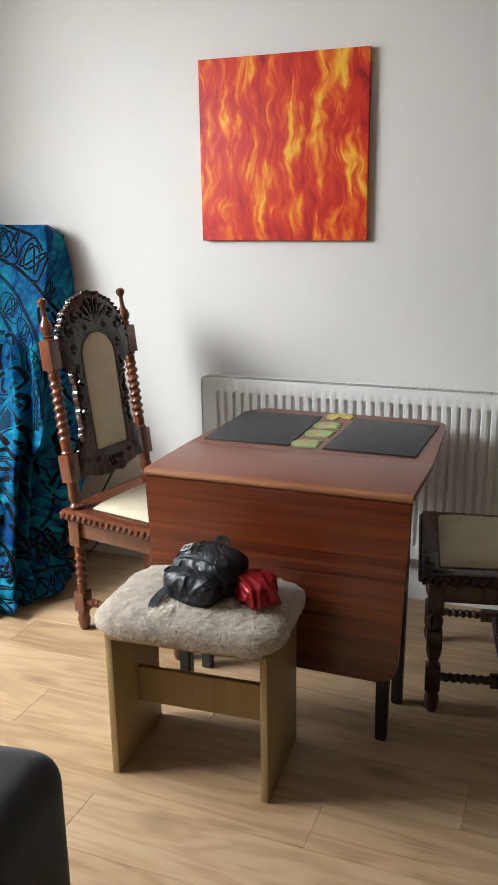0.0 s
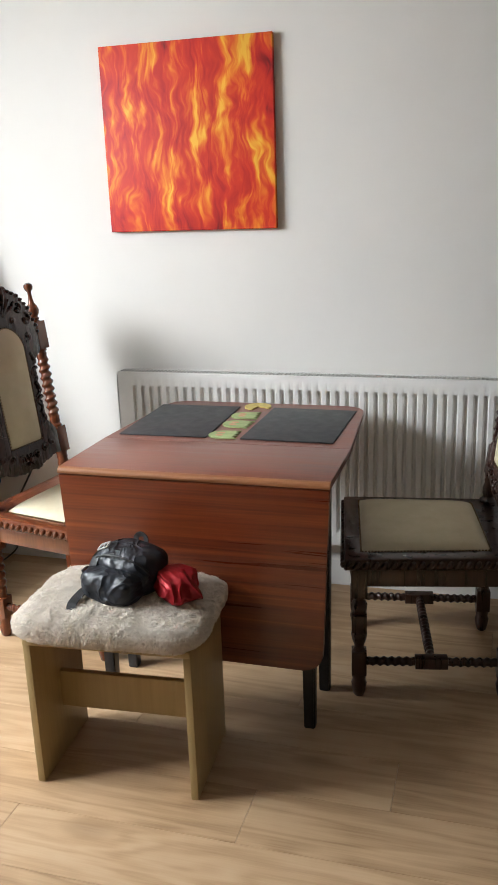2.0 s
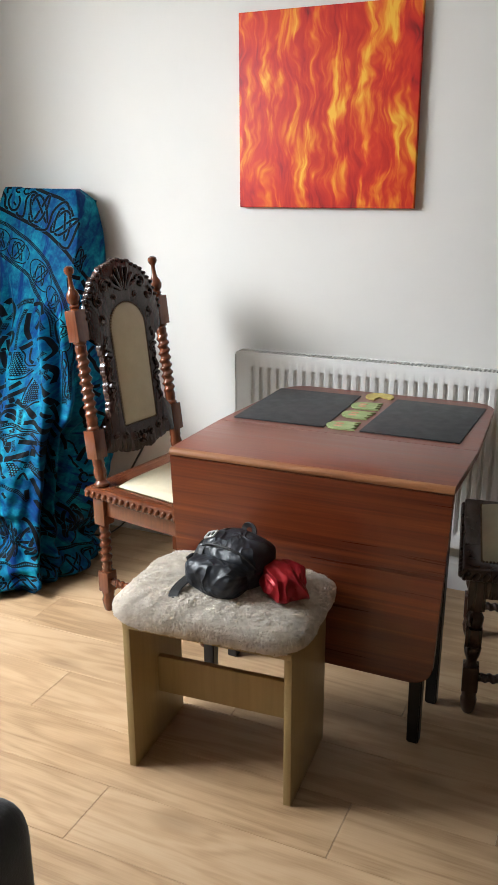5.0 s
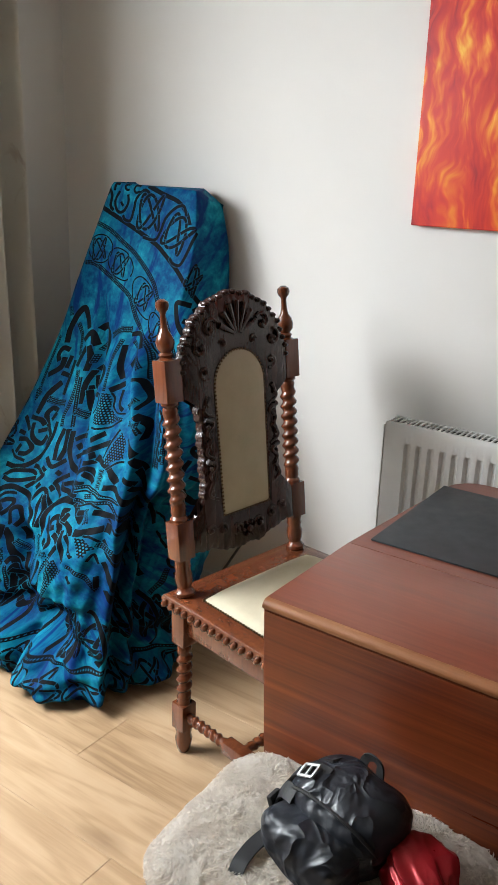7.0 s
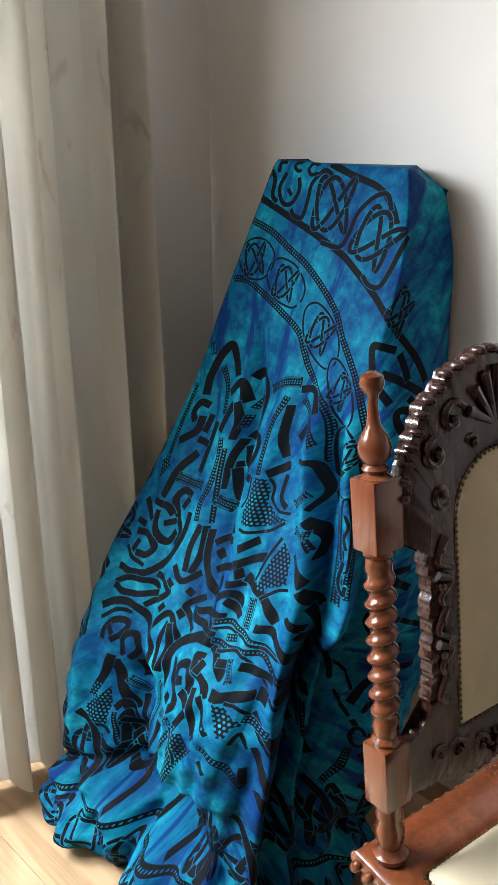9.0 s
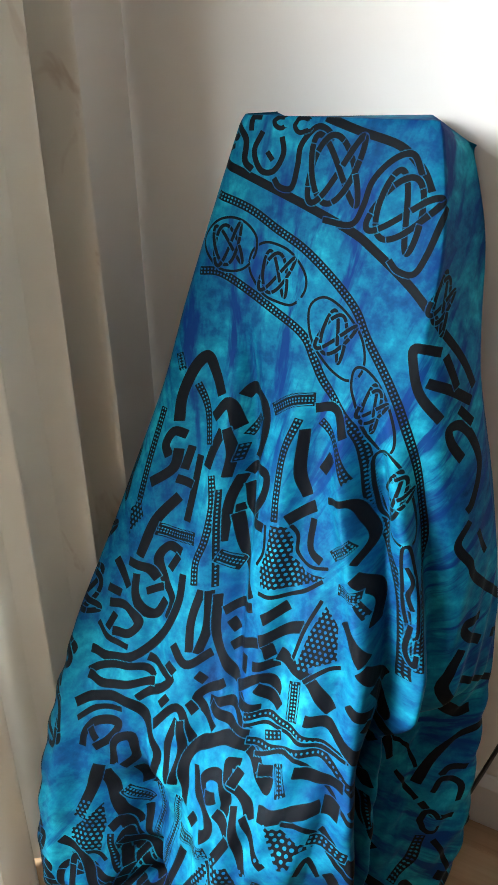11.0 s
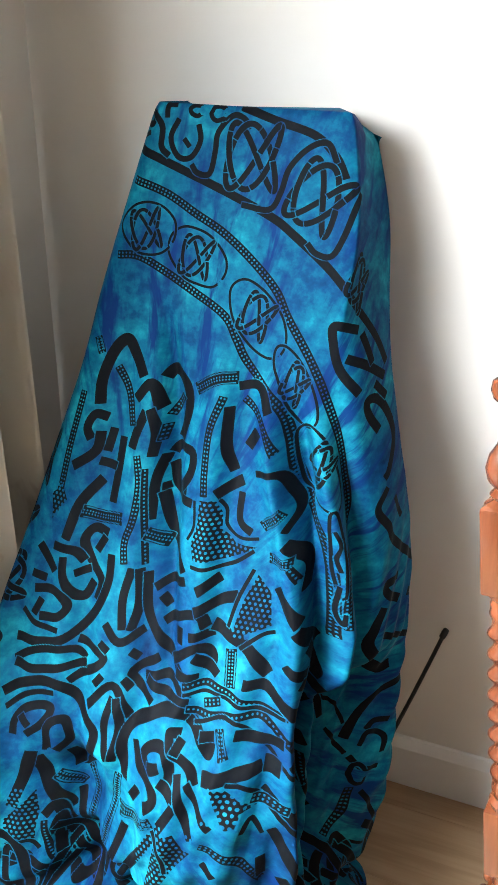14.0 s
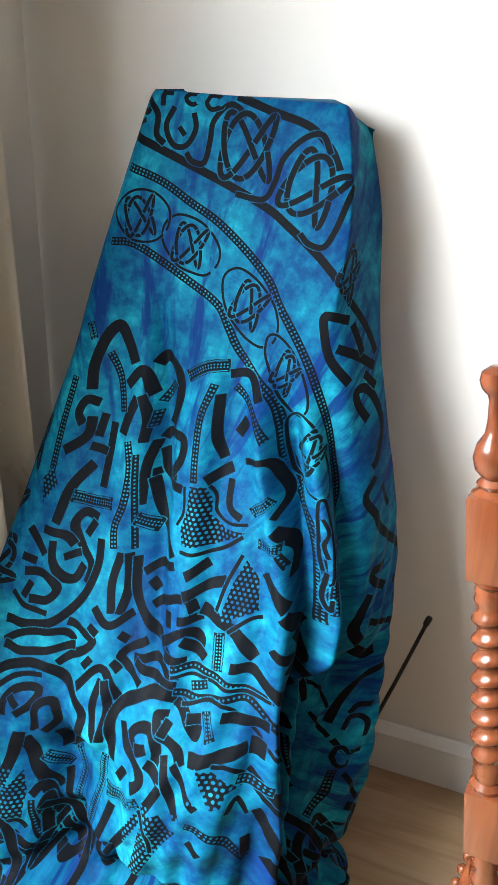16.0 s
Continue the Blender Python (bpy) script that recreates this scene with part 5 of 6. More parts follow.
    ink(9.8, (-0.108, 0.451), (-0.096, 0.438), (-0.066, 0.458), (-0.054, 0.495), (-0.064, 0.555))
    ink(8.2, (-0.198, 0.53), (-0.222, 0.526), (-0.232, 0.55), (-0.22, 0.57))
    ink(9.3, (-0.206, 0.555), (-0.208, 0.59), (-0.244, 0.621))
    ink(8.2, (-0.188, 0.59), (-0.184, 0.548))
    ink(8.2, (-0.162, 0.559), (-0.158, 0.614), (-0.156, 0.673))
    ink(7.6, (-0.198, 0.607), (-0.164, 0.612))
    ink(9.8, (-0.184, 0.636), (-0.214, 0.682), (-0.226, 0.746))
    ink(7.6, (-0.08, 0.581), (-0.086, 0.623), (-0.08, 0.689))
    ink(7.6, (-0.072, 0.643), (-0.046, 0.702), (0, 0.757))
    ink(6.6, (-0.076, 0.636), (-0.024, 0.629))
    ink(8.2, (-0.074, 0.581), (-0.064, 0.568), (-0.028, 0.563), (-0.024, 0.599), (-0.05, 0.643))
    ink(7.6, (-0.068, 0.596), (-0.05, 0.64), (-0.008, 0.643))
    dotted(7.1, (-0.198, 0.44), (-0.17, 0.48), (-0.148, 0.537))
    dotted(7.1, (-0.254, 0.489), (-0.26, 0.581), (-0.26, 0.66), (-0.262, 0.706))
    dotted(10.9, (-0.208, 0.695), (-0.172, 0.7), (-0.128, 0.693))
    dotted(7.6, (-0.242, 0.392), (-0.23, 0.42))
    dotted(7.1, (-0.126, 0.583), (-0.11, 0.632), (-0.108, 0.689), (-0.114, 0.728), (-0.106, 0.764))
    dotted(5.5, (-0.106, 0.603), (-0.094, 0.669), (-0.072, 0.762))
    dotted(10.9, (-0.082, 0.711), (-0.042, 0.726))
    dotted(7.1, (-0.09, 0.517), (-0.07, 0.478))
    dotted(6.6, (-0.092, 0.557), (-0.09, 0.53))
    dotted(10.9, (-0.044, 0.46), (-0.008, 0.436), (0.028, 0.431))
    dotted(7.1, (0.01, 0.462), (-0.002, 0.517), (0.004, 0.581), (0.012, 0.625))
    patch((0.006, 0.632), (0.032, 0.629), (0.046, 0.651), (0.05, 0.678), (0.076, 0.695), (0.116, 0.691), (0.066, 0.724), (0.014, 0.731), (0.004, 0.706), (0.01, 0.673))
    ink(2.7, (0.034, 0.625), (0.05, 0.645), (0.056, 0.671), (0.078, 0.684), (0.116, 0.678))
    ink(3.3, (0.012, 0.742), (0.068, 0.733), (0.112, 0.698))
    ink(2.7, (-0.004, 0.636), (0.004, 0.676), (-0.004, 0.702))
    patch((-0.276, 0.676), (-0.256, 0.66), (-0.24, 0.68), (-0.26, 0.706), (-0.264, 0.722))
    ink(9.3, (0.03, 0.621), (0.068, 0.594))
    ink(8.2, (0.022, 0.478), (0.03, 0.544), (0.05, 0.583))
    ink(7.6, (0.03, 0.445), (0.068, 0.44), (0.092, 0.478))
    ink(5.5, (0.088, 0.579), (0.128, 0.566), (0.152, 0.594), (0.168, 0.625), (0.158, 0.654))
    ink(9.3, (0.064, 0.541), (0.078, 0.511))
    ink(6.6, (0.07, 0.614), (0.076, 0.658), (0.102, 0.671))
    ink(8.7, (0.162, 0.671), (0.202, 0.702), (0.206, 0.742))
    dotted(6.6, (0.042, 0.464), (0.078, 0.489), (0.118, 0.537))
    dotted(9.3, (0.118, 0.658), (0.15, 0.623))
    dotted(8.7, (0.138, 0.704), (0.18, 0.698))
    dotted(5.5, (0.176, 0.706), (0.192, 0.726))
    # loops to the north-west
    ink(8.2, (-0.15, 0.724), (-0.18, 0.722), (-0.192, 0.746), (-0.168, 0.781), (-0.142, 0.803), (-0.144, 0.836))
    ink(8.2, (-0.222, 0.775), (-0.214, 0.808), (-0.192, 0.832), (-0.17, 0.836), (-0.158, 0.808))
    ink(7.1, (-0.196, 0.801), (-0.17, 0.79))
    ink(7.6, (-0.166, 0.759), (-0.154, 0.731))
    ink(7.6, (-0.248, 0.762), (-0.206, 0.762), (-0.184, 0.779))
    ink(7.6, (-0.276, 0.766), (-0.25, 0.788), (-0.232, 0.803))
    ink(7.1, (-0.278, 0.817), (-0.246, 0.819))
    ink(7.6, (-0.266, 0.841), (-0.224, 0.834), (-0.194, 0.852), (-0.206, 0.874), (-0.244, 0.883))
    ink(7.1, (-0.256, 0.883), (-0.246, 0.854))
    ink(4.9, (-0.28, 0.88), (-0.248, 0.896), (-0.2, 0.896))
    ink(8.2, (-0.28, 0.927), (-0.228, 0.922), (-0.178, 0.902), (-0.142, 0.854), (-0.128, 0.801), (-0.134, 0.755))
    # star and petals
    ink(7.6, (-0.084, 0.869), (-0.094, 0.819), (-0.09, 0.768))
    ink(7.6, (-0.07, 0.869), (-0.066, 0.825), (-0.078, 0.768))
    ink(7.1, (-0.116, 0.865), (-0.084, 0.889), (-0.048, 0.863))
    ink(7.1, (-0.164, 0.907), (-0.104, 0.92), (-0.164, 0.975))
    ink(7.1, (-0.12, 1.001), (-0.08, 0.957), (-0.04, 0.999))
    ink(7.1, (-0.012, 0.9), (-0.052, 0.935), (-0.004, 0.962))
    ink(6.6, (-0.118, 0.896), (-0.1, 0.907))
    ink(6.6, (-0.062, 0.9), (-0.046, 0.909))
    ink(6.6, (-0.112, 0.962), (-0.1, 0.944))
    ink(6.6, (-0.064, 0.944), (-0.048, 0.957))
    ink(6.6, (-0.274, 0.964), (-0.236, 0.938), (-0.174, 0.924), (-0.142, 0.935))
    ink(6.6, (-0.272, 0.968), (-0.226, 0.966), (-0.168, 0.951), (-0.14, 0.942))
    ink(7.1, (-0.074, 0.973), (-0.078, 1.021), (-0.06, 1.067))
    ink(7.1, (-0.068, 0.973), (-0.052, 1.017), (-0.054, 1.067))
    ink(6.6, (-0.03, 0.933), (0.016, 0.92), (0.06, 0.938))
    ink(6.6, (-0.024, 0.935), (0.014, 0.942), (0.06, 0.942))
    # great arcs and loops to the south
    ink(8.7, (-0.026, 1.087), (-0.042, 1.032), (-0.026, 0.997), (0.024, 0.96), (0.062, 0.96), (0.096, 0.986))
    ink(8.7, (-0.278, 1.015), (-0.23, 0.986), (-0.178, 0.982), (-0.132, 1.01), (-0.094, 1.045), (-0.134, 1.16))
    ink(4.9, (-0.266, 1.037), (-0.228, 1.006), (-0.184, 0.997))
    ink(7.6, (-0.064, 0.773), (-0.05, 0.834), (-0.02, 0.874), (0.024, 0.9), (0.048, 0.907))
    ink(7.6, (0.022, 1.045), (0.004, 1.034), (0.012, 1.017), (0.038, 1.006), (0.056, 1.03), (0.058, 1.056))
    ink(7.6, (0.018, 1.043), (0.04, 1.03))
    ink(7.1, (0.06, 0.984), (0.042, 0.986), (0.054, 1.008), (0.086, 1.023), (0.1, 1.043))
    ink(7.6, (-0.018, 1.021), (-0.002, 1.045), (0.03, 1.059), (0.042, 1.076), (0.028, 1.092))
    ink(7.1, (0.044, 1.05), (0.076, 1.065))
    ink(7.6, (0.056, 1.012), (0.064, 0.99))
    ink(6.6, (0.064, 0.964), (0.086, 0.979), (0.108, 1.004), (0.11, 0.988), (0.094, 0.977))
    ink(7.6, (0.078, 1.072), (0.054, 1.12), (-0.034, 1.29))
    ink(6.6, (0.07, 1.034), (0.092, 1.083), (0.112, 1.114))
    ink(4.9, (0.088, 1.041), (0.116, 1.074), (0.138, 1.092))
    ink(7.6, (-0.008, 1.107), (0.006, 1.081))
    ink(7.1, (-0.244, 1.078), (-0.242, 1.048), (-0.222, 1.026), (-0.184, 1.021), (-0.194, 1.048), (-0.22, 1.072))
    ink(6.6, (-0.234, 1.041), (-0.216, 1.056))
    ink(7.1, (-0.186, 1.103), (-0.182, 1.048), (-0.156, 1.037), (-0.148, 1.074), (-0.172, 1.105))
    ink(9.8, (-0.2, 1.114), (-0.18, 1.171), (-0.148, 1.23))
    ink(9.8, (-0.208, 1.103), (-0.218, 1.155), (-0.232, 1.21))
    ink(6.6, (-0.152, 1.107), (-0.146, 1.155))
    ink(7.6, (-0.182, 1.23), (-0.166, 1.213), (-0.146, 1.255))
    ink(6.6, (-0.168, 1.274), (-0.158, 1.235), (-0.148, 1.283), (-0.132, 1.327))
    dotted(7.6, (-0.128, 1.155), (-0.108, 1.186), (-0.114, 1.259), (-0.098, 1.332))
    dotted(7.6, (-0.04, 1.087), (-0.048, 1.158), (-0.06, 1.213), (-0.084, 1.336))
    dotted(8.2, (-0.172, 1.158), (-0.134, 1.188))
    dotted(9.8, (-0.034, 1.147), (0.046, 1.107))
    ink(7.6, (-0.014, 1.158), (-0.058, 1.301), (-0.054, 1.325))
    ink(6.6, (-0.138, 1.197), (-0.128, 1.261), (-0.122, 1.307))
    patch((0.06, 1.122), (0.084, 1.111), (0.102, 1.138), (0.114, 1.136), (0.088, 1.175), (0.026, 1.296))
    patch((-0.244, 1.235), (-0.216, 1.204), (-0.196, 1.177), (-0.19, 1.221), (-0.192, 1.272), (-0.238, 1.272))
    ink(3.3, (0.048, 1.12), (0.068, 1.153), (0.076, 1.186))
    ink(3.8, (-0.238, 1.283), (-0.204, 1.274), (-0.184, 1.292))
    ink(7.6, (-0.234, 1.312), (-0.208, 1.307), (-0.192, 1.329))
    dotted(5.5, (-0.18, 1.237), (-0.17, 1.294), (-0.138, 1.354))
    # loops and swags to the east
    ink(7.6, (-0.02, 0.85), (0.016, 0.821), (0.046, 0.81), (0.06, 0.83))
    ink(7.6, (-0.048, 0.799), (-0.03, 0.786), (0.008, 0.768))
    ink(7.1, (-0.034, 0.81), (-0.018, 0.825))
    ink(7.6, (0.02, 0.867), (0.014, 0.841))
    ink(7.1, (0.036, 0.847), (0.058, 0.841), (0.074, 0.836))
    ink(7.1, (0.01, 0.9), (0.05, 0.861), (0.08, 0.872), (0.078, 0.896))
    ink(7.6, (0.052, 0.874), (0.094, 0.896))
    ink(7.6, (0.024, 0.909), (0.066, 0.905))
    ink(8.7, (0.036, 0.808), (0.102, 0.77))
    ink(8.7, (0.032, 0.777), (0.064, 0.751))
    ink(9.8, (0.068, 0.825), (0.128, 0.843), (0.172, 0.88))
    patch((0.112, 0.773), (0.126, 0.733), (0.152, 0.757), (0.162, 0.808), (0.136, 0.821), (0.112, 0.834), (0.104, 0.819))
    ink(3.3, (0.094, 0.823), (0.102, 0.775), (0.118, 0.726))
    ink(3.3, (0.12, 0.85), (0.15, 0.823), (0.17, 0.817))
    dotted(9.3, (0.108, 0.852), (0.114, 0.885), (0.118, 0.909))
    dotted(5.5, (0.044, 0.92), (0.086, 0.911), (0.148, 0.924), (0.19, 0.927), (0.22, 0.924))
    dotted(5.5, (0.058, 0.951), (0.098, 0.953), (0.152, 0.94), (0.194, 0.946), (0.288, 1.032))
    ink(2.7, (0.048, 0.931), (0.09, 0.922), (0.142, 0.929), (0.206, 0.929))
    ink(2.7, (0.074, 0.968), (0.148, 0.951), (0.262, 1.039))
    dotted(7.1, (0.082, 0.94), (0.108, 0.931))
    ink(8.2, (0.138, 0.898), (0.186, 0.902), (0.288, 0.975))
    ink(8.7, (0.2, 0.795), (0.25, 0.839))
    ink(9.3, (0.162, 0.744), (0.204, 0.786))
    ink(7.1, (0.224, 0.828), (0.258, 0.885), (0.262, 0.913))
    ink(7.1, (0.194, 0.852), (0.232, 0.874))
    ink(8.7, (0.144, 0.966), (0.188, 0.968), (0.21, 0.966))
    ink(7.6, (0.09, 0.982), (0.112, 0.977))
    dotted(8.2, (0.118, 0.964), (0.136, 1.001))
    ink(9.3, (0.108, 1.032), (0.148, 1.019), (0.188, 1.004))
    ink(10.4, (0.2, 0.99), (0.2, 1.015))
    ink(9.3, (0.19, 1.041), (0.294, 1.122))
    patch((0.126, 1.037), (0.148, 1.037), (0.166, 1.05), (0.19, 1.061), (0.17, 1.065), (0.166, 1.083), (0.154, 1.087), (0.14, 1.067))
    ink(3.3, (0.146, 1.03), (0.186, 1.043), (0.306, 1.164))
    dotted(6.6, (0.18, 1.05), (0.228, 1.061))
    ink(3.3, (0.174, 1.096), (0.184, 1.076), (0.202, 1.103))
    dotted(6, (0.126, 1.12), (0.152, 1.129), (0.18, 1.144), (0.214, 1.186))
    ink(7.1, (0.212, 1.094), (0.31, 1.259), (0.236, 1.175))
    ink(7.1, (0.204, 1.138), (0.212, 1.177))
    ink(5.5, (0.132, 1.149), (0.15, 1.164))
    ink(7.6, (0.224, 0.988), (0.37, 1.182), (0.388, 1.202))
    ink(7.1, (0.288, 1.032), (0.3, 1.05))
    dotted(5.5, (0.298, 1.063), (0.32, 1.118))
    ink(6.6, (0.22, 0.88), (0.344, 0.988), (0.372, 1.039))


def knot_strokes():
    """One running knot, about 120 mm tall: a woven strap with four outer loops, cut where it passes over itself."""
    n = 14

    def at(k):
        a = 2 * math.pi * k
        return 47 * math.cos(2 * a + 0.35), 56 * math.cos(3 * a)

    arcs = [[at((q + (k - 0.6) / 6) / n) for k in range(8)] for q in range(n)]
    return arcs[::2] + arcs[1::2]


def throw_print(S, V):
    """Signed distance in millimetres to the printed ink, on the grid of fabric lengths S by V."""
    field = np.full((len(V), len(S)), 9.0)

    def window(lo, hi, pad):
        i = np.searchsorted(S, (lo[0] - pad, hi[0] + pad))
        j = np.searchsorted(V, (lo[1] - pad, hi[1] + pad))
        return slice(j[0], j[1]), slice(i[0], i[1])

    def distance(pts, pad):
        w = window(pts.min(0), pts.max(0), pad)
        x, y = np.meshgrid(S[w[1]], V[w[0]])
        best = np.full(x.shape, 1e9)
        if best.size:
            for a, b in zip(pts, pts[1:]):
                d = b - a
                k = np.clip(((x - a[0]) * d[0] + (y - a[1]) * d[1]) / max(1e-12, d @ d), 0, 1)
                best = np.minimum(best, (x - a[0] - k * d[0]) ** 2 + (y - a[1] - k * d[1]) ** 2)
        return w, np.sqrt(best) * 1000

    def ink(half, *pts, gap=1.5):
        """One printed strap with square-cut ends, lying over those before it."""
        c = curve_through(pts)
        w, d = distance(c, half / 1000 + 0.008)
        if not d.size:
            return
        x, y = np.meshgrid(S[w[1]], V[w[0]])
        f = d - half
        for end, near in ((c[0], c[1]), (c[-1], c[-2])):
            out = (end - near) / max(1e-9, np.hypot(*(end - near)))
            over = ((x - end[0]) * out[0] + (y - end[1]) * out[1]) * 1000
            close = np.hypot(x - end[0], y - end[1]) * 1000 < half * 1.6 + gap
            f = np.where(close, np.maximum(f, over), f)
        field[w] = np.minimum(np.maximum(field[w], gap - f), f)

    def dots(centres, r):
        for c in centres:
            w = window(c, c, r / 1000 + 0.004)
            x, y = np.meshgrid(S[w[1]], V[w[0]])
            if x.size:
                field[w] = np.maximum(field[w], r - np.hypot(x - c[0], y - c[1]) * 1000)

    def along(pts, pitch):
        seg = np.hypot(*np.diff(pts, axis=0).T)
        c = np.concatenate([[0], np.cumsum(seg)])
        t = np.arange(pitch / 2, c[-1], pitch)
        e = 0.002
        p = np.stack([np.interp(t, c, pts[:, 0]), np.interp(t, c, pts[:, 1])], 1)
        q = np.stack([np.interp(t + e, c, pts[:, 0]) - np.interp(t - e, c, pts[:, 0]), np.interp(t + e, c, pts[:, 1]) - np.interp(t - e, c, pts[:, 1])], 1)
        n = np.stack([-q[:, 1], q[:, 0]], 1)
        return p, n / np.maximum(np.hypot(*n.T), 1e-9)[:, None]

    def dotted(half, *pts):
        c = curve_through(pts)
        ink(half, *pts, gap=1.5)
        if half > 7.5:
            # broad band: outer lines with a dotted ribbon between them
            p, n = along(c, 0.0052)
            for off in (-half + 2.6, half - 2.6):
                w, d = distance(np.array([a + b * off / 1000 for a, b in zip(*along(c, 0.01))]), 0.006) if len(p) > 4 else (None, np.zeros(0))
                if d.size:
                    field[w] = np.maximum(field[w], 0.9 - d)
            dots([*(p + n * 0.0024), *(p - n * 0.0024)], 1.5)
        else:
            p, n = along(c, 0.0068)
            dots([*(p + n * half * 0.0004), *(p - n * half * 0.0004)] if half > 5.5 else p, 1.75)

    def patch(*pts):
        p = np.array(pts, float)
        w = window(p.min(0), p.max(0), 0.004)
        x, y = np.meshgrid(S[w[1]], V[w[0]])
        inside = np.zeros(x.shape, bool)
        dist = np.full(x.shape, 1e9)
        for a, b in zip(p, np.roll(p, -1, 0)):
            d = b - a
            k = np.clip(((x - a[0]) * d[0] + (y - a[1]) * d[1]) / max(1e-12, d @ d), 0, 1)
            dist = np.minimum(dist, np.hypot(x - a[0] - k * d[0], y - a[1] - k * d[1]) * 1000)
            if abs(d[1]) > 1e-9:
                inside ^= ((a[1] > y) != (b[1] > y)) & (x < a[0] + (y - a[1]) * d[0] / d[1])
        if not x.size:
            return
        field[w] = np.minimum(field[w], np.where(inside, -dist, dist))
        pitch = 0.0088
        lo, hi = p.min(0), p.max(0)
        grid = [(lo[0] + (i + 0.5 * (j % 2)) * pitch, lo[1] + j * pitch * 0.866) for j in range(int((hi[1] - lo[1]) / pitch / 0.866) + 1) for i in range(int((hi[0] - lo[0]) / pitch) + 1)]
        dots(grid, 2.5)

    def knot(cx, cy, size, turn, half, squash):
        a = radians(turn)
        for pts in knot_strokes():
            q = []
            for x, y in pts:
                x, y = x * size / 1080, y * size / 1080
                q.append((cx + squash * (x * math.cos(a) - y * math.sin(a)), cy + x * math.sin(a) + y * math.cos(a)))
            ink(half, *q, gap=1.6)

    print_design(ink, dotted, patch, knot)
    # running border round the hem and down the far flank
    for k in range(12):
        knot(-0.42 + 0.092 * k, 1.475 + 0.012 * math.sin(k * 2.1), 0.75, 40 * k, 3.2, 1.0)
        knot(-0.40 + 0.092 * k, 1.33 + 0.02 * math.sin(k * 1.3), 0.9, 55 * k + 20, 6.0, 1.0)
        ink(7.0, (-0.44 + 0.092 * k, 1.25), (-0.40 + 0.092 * k, 1.285), (-0.37 + 0.092 * k, 1.37), (-0.385 + 0.092 * k, 1.41))
    for y in (1.42, 1.545):
        dotted(5.0, *[(-0.45 + 0.1 * k, y + 0.003 * math.sin(k * 1.9)) for k in range(11)])
    for k in range(7):
        knot(-0.33 - 0.02 * (k % 2), 0.62 + 0.11 * k, 0.9, 35 * k, 5.0, 0.8)
    return field


def throw_cloth():
    s = Nodes("tie_dyed_cotton")
    at = s.n("Attribute", attribute_name="fabric")
    pr = s.n("Attribute", attribute_name="print")
    fab = at.outputs["Vector"]
    # dye: mottled turquoise, with darker streaks running out from the medallion
    sep = s.n("SeparateXYZ")
    s.link(fab, sep.inputs[0])
    dx = s.math("ADD", sep.outputs[0], 0.084)
    dy = s.math("SUBTRACT", sep.outputs[1], 0.93)
    ang = s.math("ARCTAN2", dx, s.math("MULTIPLY", dy, -1.0))
    rad = s.math("SQRT", s.math("ADD", s.math("MULTIPLY", dx, dx), s.math("MULTIPLY", dy, dy)))
    comb = s.n("CombineXYZ")
    s.link(s.math("MULTIPLY", ang, 7.0), comb.inputs[0])
    s.link(s.math("MULTIPLY", rad, 2.2), comb.inputs[1])
    streak = s.noise(comb.outputs[0], 2.6, 4, 0.6, 0.5)
    blot = s.noise(fab, 6.5, 4, 0.6, 0.6)
    fine = s.noise(fab, 38, 4, 0.65)
    f = s.math("ADD", s.math("MULTIPLY", blot, 0.62), s.math("MULTIPLY", fine, 0.38))
    col = s.ramp(f, [(0.32, (0.002, 0.017, 0.068)), (0.43, (0.002, 0.050, 0.135)), (0.54, (0.003, 0.128, 0.205)), (0.67, (0.012, 0.285, 0.345))])
    far = s.rng(rad, 0.2, 0.45, 0.0, 1.0)
    col = s.mix(s.math("MULTIPLY", s.rng(streak, 0.50, 0.62, 0.0, 0.95), far), col, (0.003, 0.022, 0.115))
    indigo = s.noise(fab, 9.0, 3, 0.5, 0.3)
    col = s.mix(s.math("MULTIPLY", s.rng(indigo, 0.55, 0.70, 0.0, 0.5), s.rng(rad, 0.15, 0.5, 1.0, 0.35)), col, (0.003, 0.030, 0.135))
    col = s.mix(s.rng(pr.outputs["Fac"], -0.35, 0.35, 1.0, 0.0), col, (0.0045, 0.0055, 0.0075))
    thread = s.noise(fab, 900, 2)
    crease = s.noise(fab, 26, 3, 0.55)
    b1 = s.bump(crease, 0.25, 0.004)
    s.bump(thread, 0.25, 0.0006, b1)
    return s.done(col, 0.62, spec=0.05)


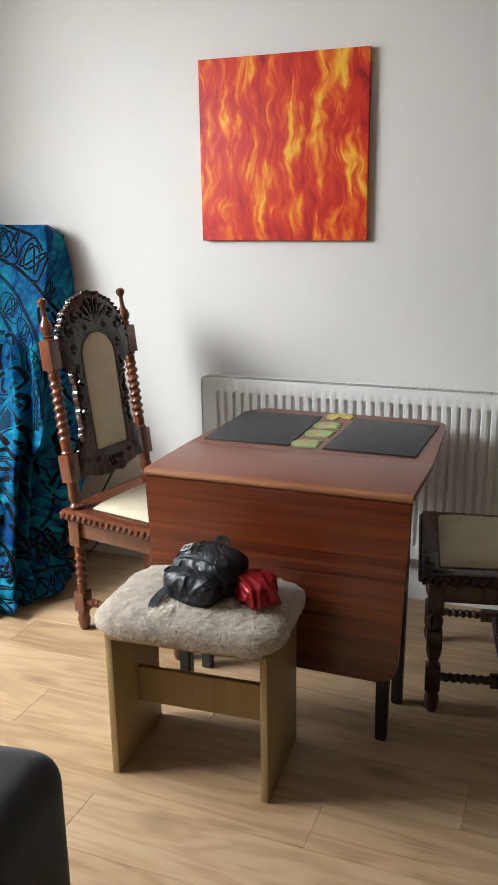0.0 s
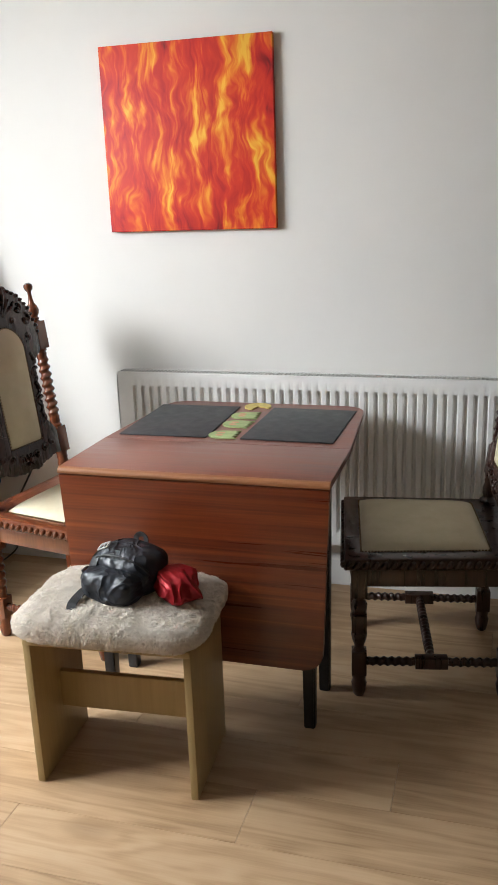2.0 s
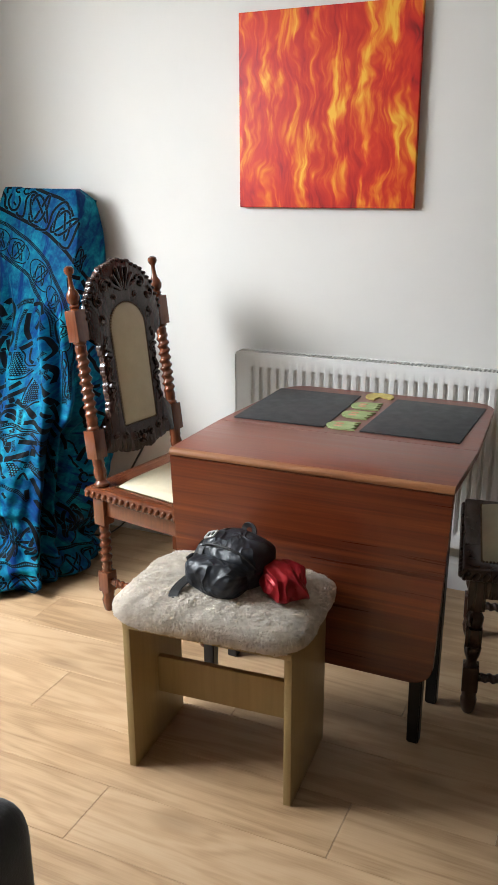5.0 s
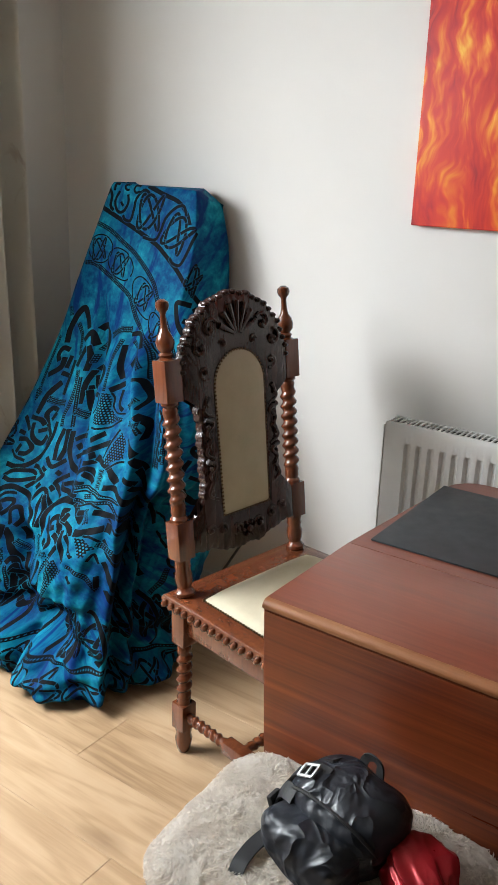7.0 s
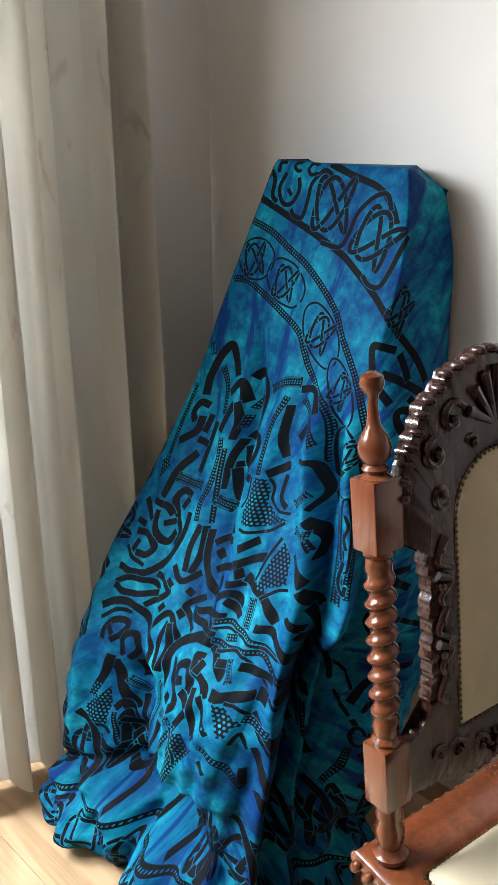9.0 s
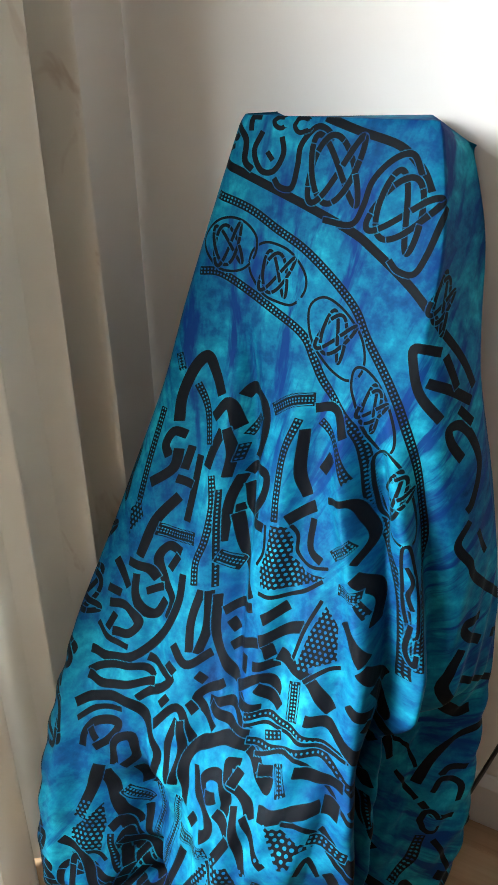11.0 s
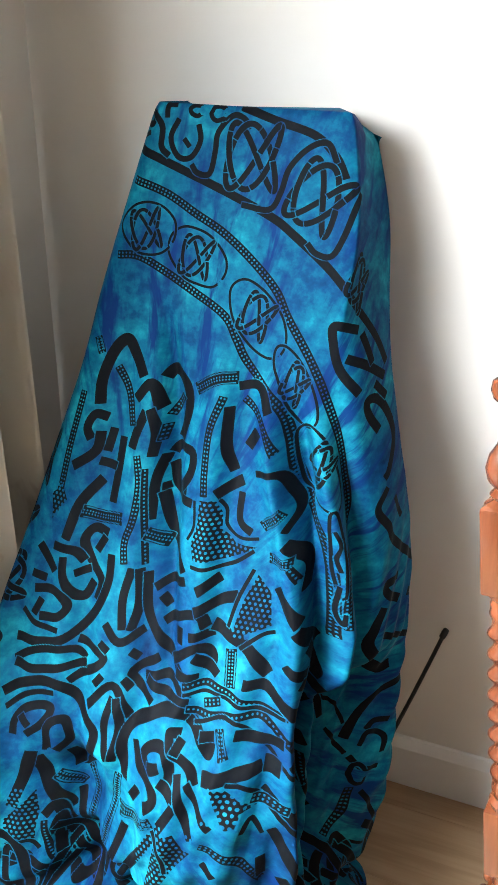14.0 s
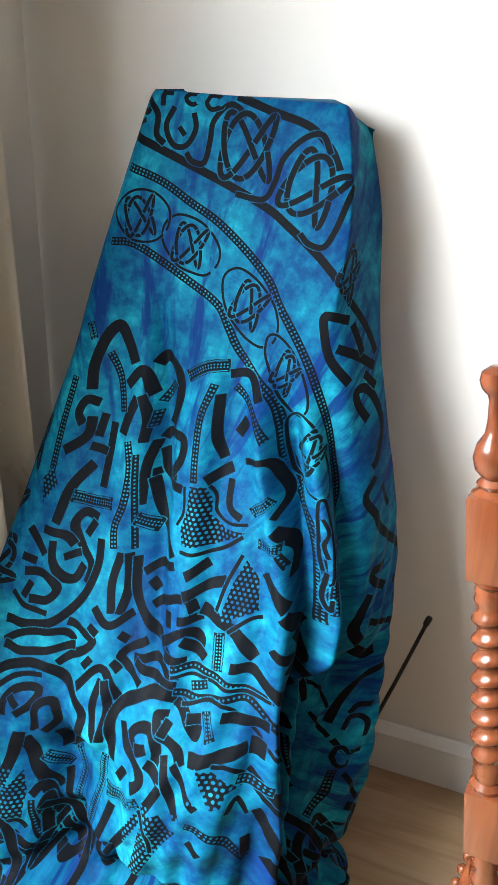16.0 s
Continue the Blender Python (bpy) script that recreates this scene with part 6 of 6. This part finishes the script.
def throw():
    S = np.linspace(-0.47, 0.64, 660)
    V = np.linspace(0.0, DROP[-1], 900)
    rows = []
    # over the top: from the back, level with the wall, to the front edge
    z = float(TOP)
    px, py, nx, ny = throw_ring(z, S)
    edge = np.stack([px, py, z - droop(S, np.array(0.0))], 1)
    cap = 8
    for k in range(cap):
        t = k / cap
        back = np.stack([np.clip(edge[:, 0], -2.0, -1.74), np.full(len(S), 2.80), np.full(len(S), TOP - 0.008)], 1)
        rows.append(edge * t + back * (1 - t))
    for v in V:
        z = float(throw_height(v))
        px, py, nx, ny = throw_ring(z, S)
        f = folds(S, v, z)
        round_edge = 0.006 * math.exp(-v / 0.006)
        rows.append(np.stack([px + nx * (f - round_edge), py + ny * (f - round_edge), np.full_like(px, max(z, 0.003)) - droop(S, np.array(v))], 1))
    co = np.concatenate(rows).reshape(len(rows), len(S), 3)
    field = throw_print(S, V)
    field = np.concatenate([np.repeat(field[:1], cap, 0), field])
    vv = np.concatenate([-0.1 * (1 - np.arange(cap) / cap), V])
    fab = np.zeros((len(rows), len(S), 3))
    fab[..., 0], fab[..., 1] = S[None, :], vv[:, None]
    ob = thing("draped_throw", pose(-1.85, 2.45, 0), "blue tie-dyed throw with black knotwork draped to the floor", "throw")
    cotton = throw_cloth()
    seam = cap + int(np.searchsorted(V, 1.415))

    def piece(name, lo, hi, label=""):
        m, n = hi - lo, len(S)
        idx = np.arange(n * m).reshape(m, n)
        quads = np.stack([idx[:-1, :-1], idx[1:, :-1], idx[1:, 1:], idx[:-1, 1:]], -1).reshape(-1, 4)
        me = bpy.data.meshes.new(name)
        me.from_pydata((co[lo:hi].reshape(-1, 3) - np.array((-1.85, 2.45, 0))).tolist(), [], quads.tolist())
        me.materials.append(cotton)
        me.shade_smooth()
        a = me.attributes.new("print", "FLOAT", "POINT")
        a.data.foreach_set("value", field[lo:hi].astype(np.float32).ravel())
        a = me.attributes.new("fabric", "FLOAT_VECTOR", "POINT")
        a.data.foreach_set("vector", fab[lo:hi].astype(np.float32).ravel())
        bit = new(name, me)
        bit.parent = ob
        if label:
            tagged(bit, label)

    piece("cloth", 0, seam + 1)
    piece("hem", seam, len(rows), "gathered puffed hem of the throw")
    return ob


throw()


# ---- thin stand leg beside the throw, cable on the floor ----
def stand_leg():
    a, b = Vector((-1.478, 2.80, 0.436)), Vector((-1.655, 2.52, 0.006))
    st = thing("folded_stand_leg", pose(0, 0, 0), "thin black metal stand leg leaning out beside the throw", "stand")
    bmx = bmesh.new()
    tube(bmx, [a.lerp(b, k / 8) + Vector((0.006, 0, -0.012)) * math.sin(math.pi * k / 8) for k in range(9)], 0.0042, 8)
    part("rod", bmx, M_ROD, st)
    bmx = bmesh.new()
    d = (a - b).normalized()
    lathe(bmx, [(0.0045, -0.014), (0.0062, -0.012), (0.0066, 0.0), (0.0058, 0.006), (0.003, 0.008)], 12, Matrix.Translation(a) @ d.to_track_quat("Z", "Y").to_matrix().to_4x4())
    part("rubber_cap", bmx, M_STRAP, st, "black rubber end cap")
    return st


stand_leg()


def cable():
    bmx = bmesh.new()
    pts = curve_through([(-1.66, 2.78, 0.12), (-1.60, 2.76, 0.10), (-1.575, 2.75, 0.075), (-1.60, 2.73, 0.04), (-1.66, 2.70, 0.006), (-1.76, 2.68, 0.005)], 8)
    tube(bmx, [tuple(p) for p in pts], 0.0035, 8)
    ob = part("cable", bmx, M_ROD, None)
    return tagged(ob, "short black cable looping near the skirting", "cable")


cable()


# ---- curtain by the garden door ----
def curtain():
    bmx = bmesh.new()

    def f(u, v):
        z = 0.02 + 2.25 * v
        ph = 2 * math.pi * (u * 5.6 + 0.16 * math.sin(8 * u + 0.5) - 0.276)
        amp = 0.062 + 0.014 * math.sin(5 * u + 1)
        x = -2.275 + amp * math.copysign(abs(math.cos(ph)) ** 0.7, math.cos(ph)) + 0.010 * math.sin(2.1 * ph + 2 * v) + 0.006 * math.sin(7 * v + 4 * u)
        y = 2.515 - 0.012 * v - 0.56 * u + 0.03 * math.sin(ph + 0.6) + 0.008 * math.sin(3 * v)
        if u < 0.022:
            x = x + (WEST + 0.012 - x) * (1 - u / 0.022) ** 1.5
        return Vector((x, y, z))

    sheet(bmx, f, 300, 60)
    ob = part("curtain", bmx, M_CURTAIN, None)
    return tagged(ob, "cream lined curtain with faint brown flowers", "curtain")


curtain()


def curtain_pole():
    p = thing("curtain_pole", pose(0, 0, 0), "white curtain pole above the garden door", "curtain pole")
    bmx = bmesh.new()
    lathe(bmx, [(0.013, 0), (0.013, 2.12)], 16, pose(-2.275, 0.45, 2.29, -90, 0, 0))
    part("pole", bmx, M_TRIM, p)
    for y in (0.75, 2.5):
        bmx = bmesh.new()
        box(bmx, (-2.30, y, 2.29), (0.139, 0.02, 0.03), 0.004)
        part("bracket", bmx, M_TRIM, p)
    return p


curtain_pole()

# last: the floor boards
planks()
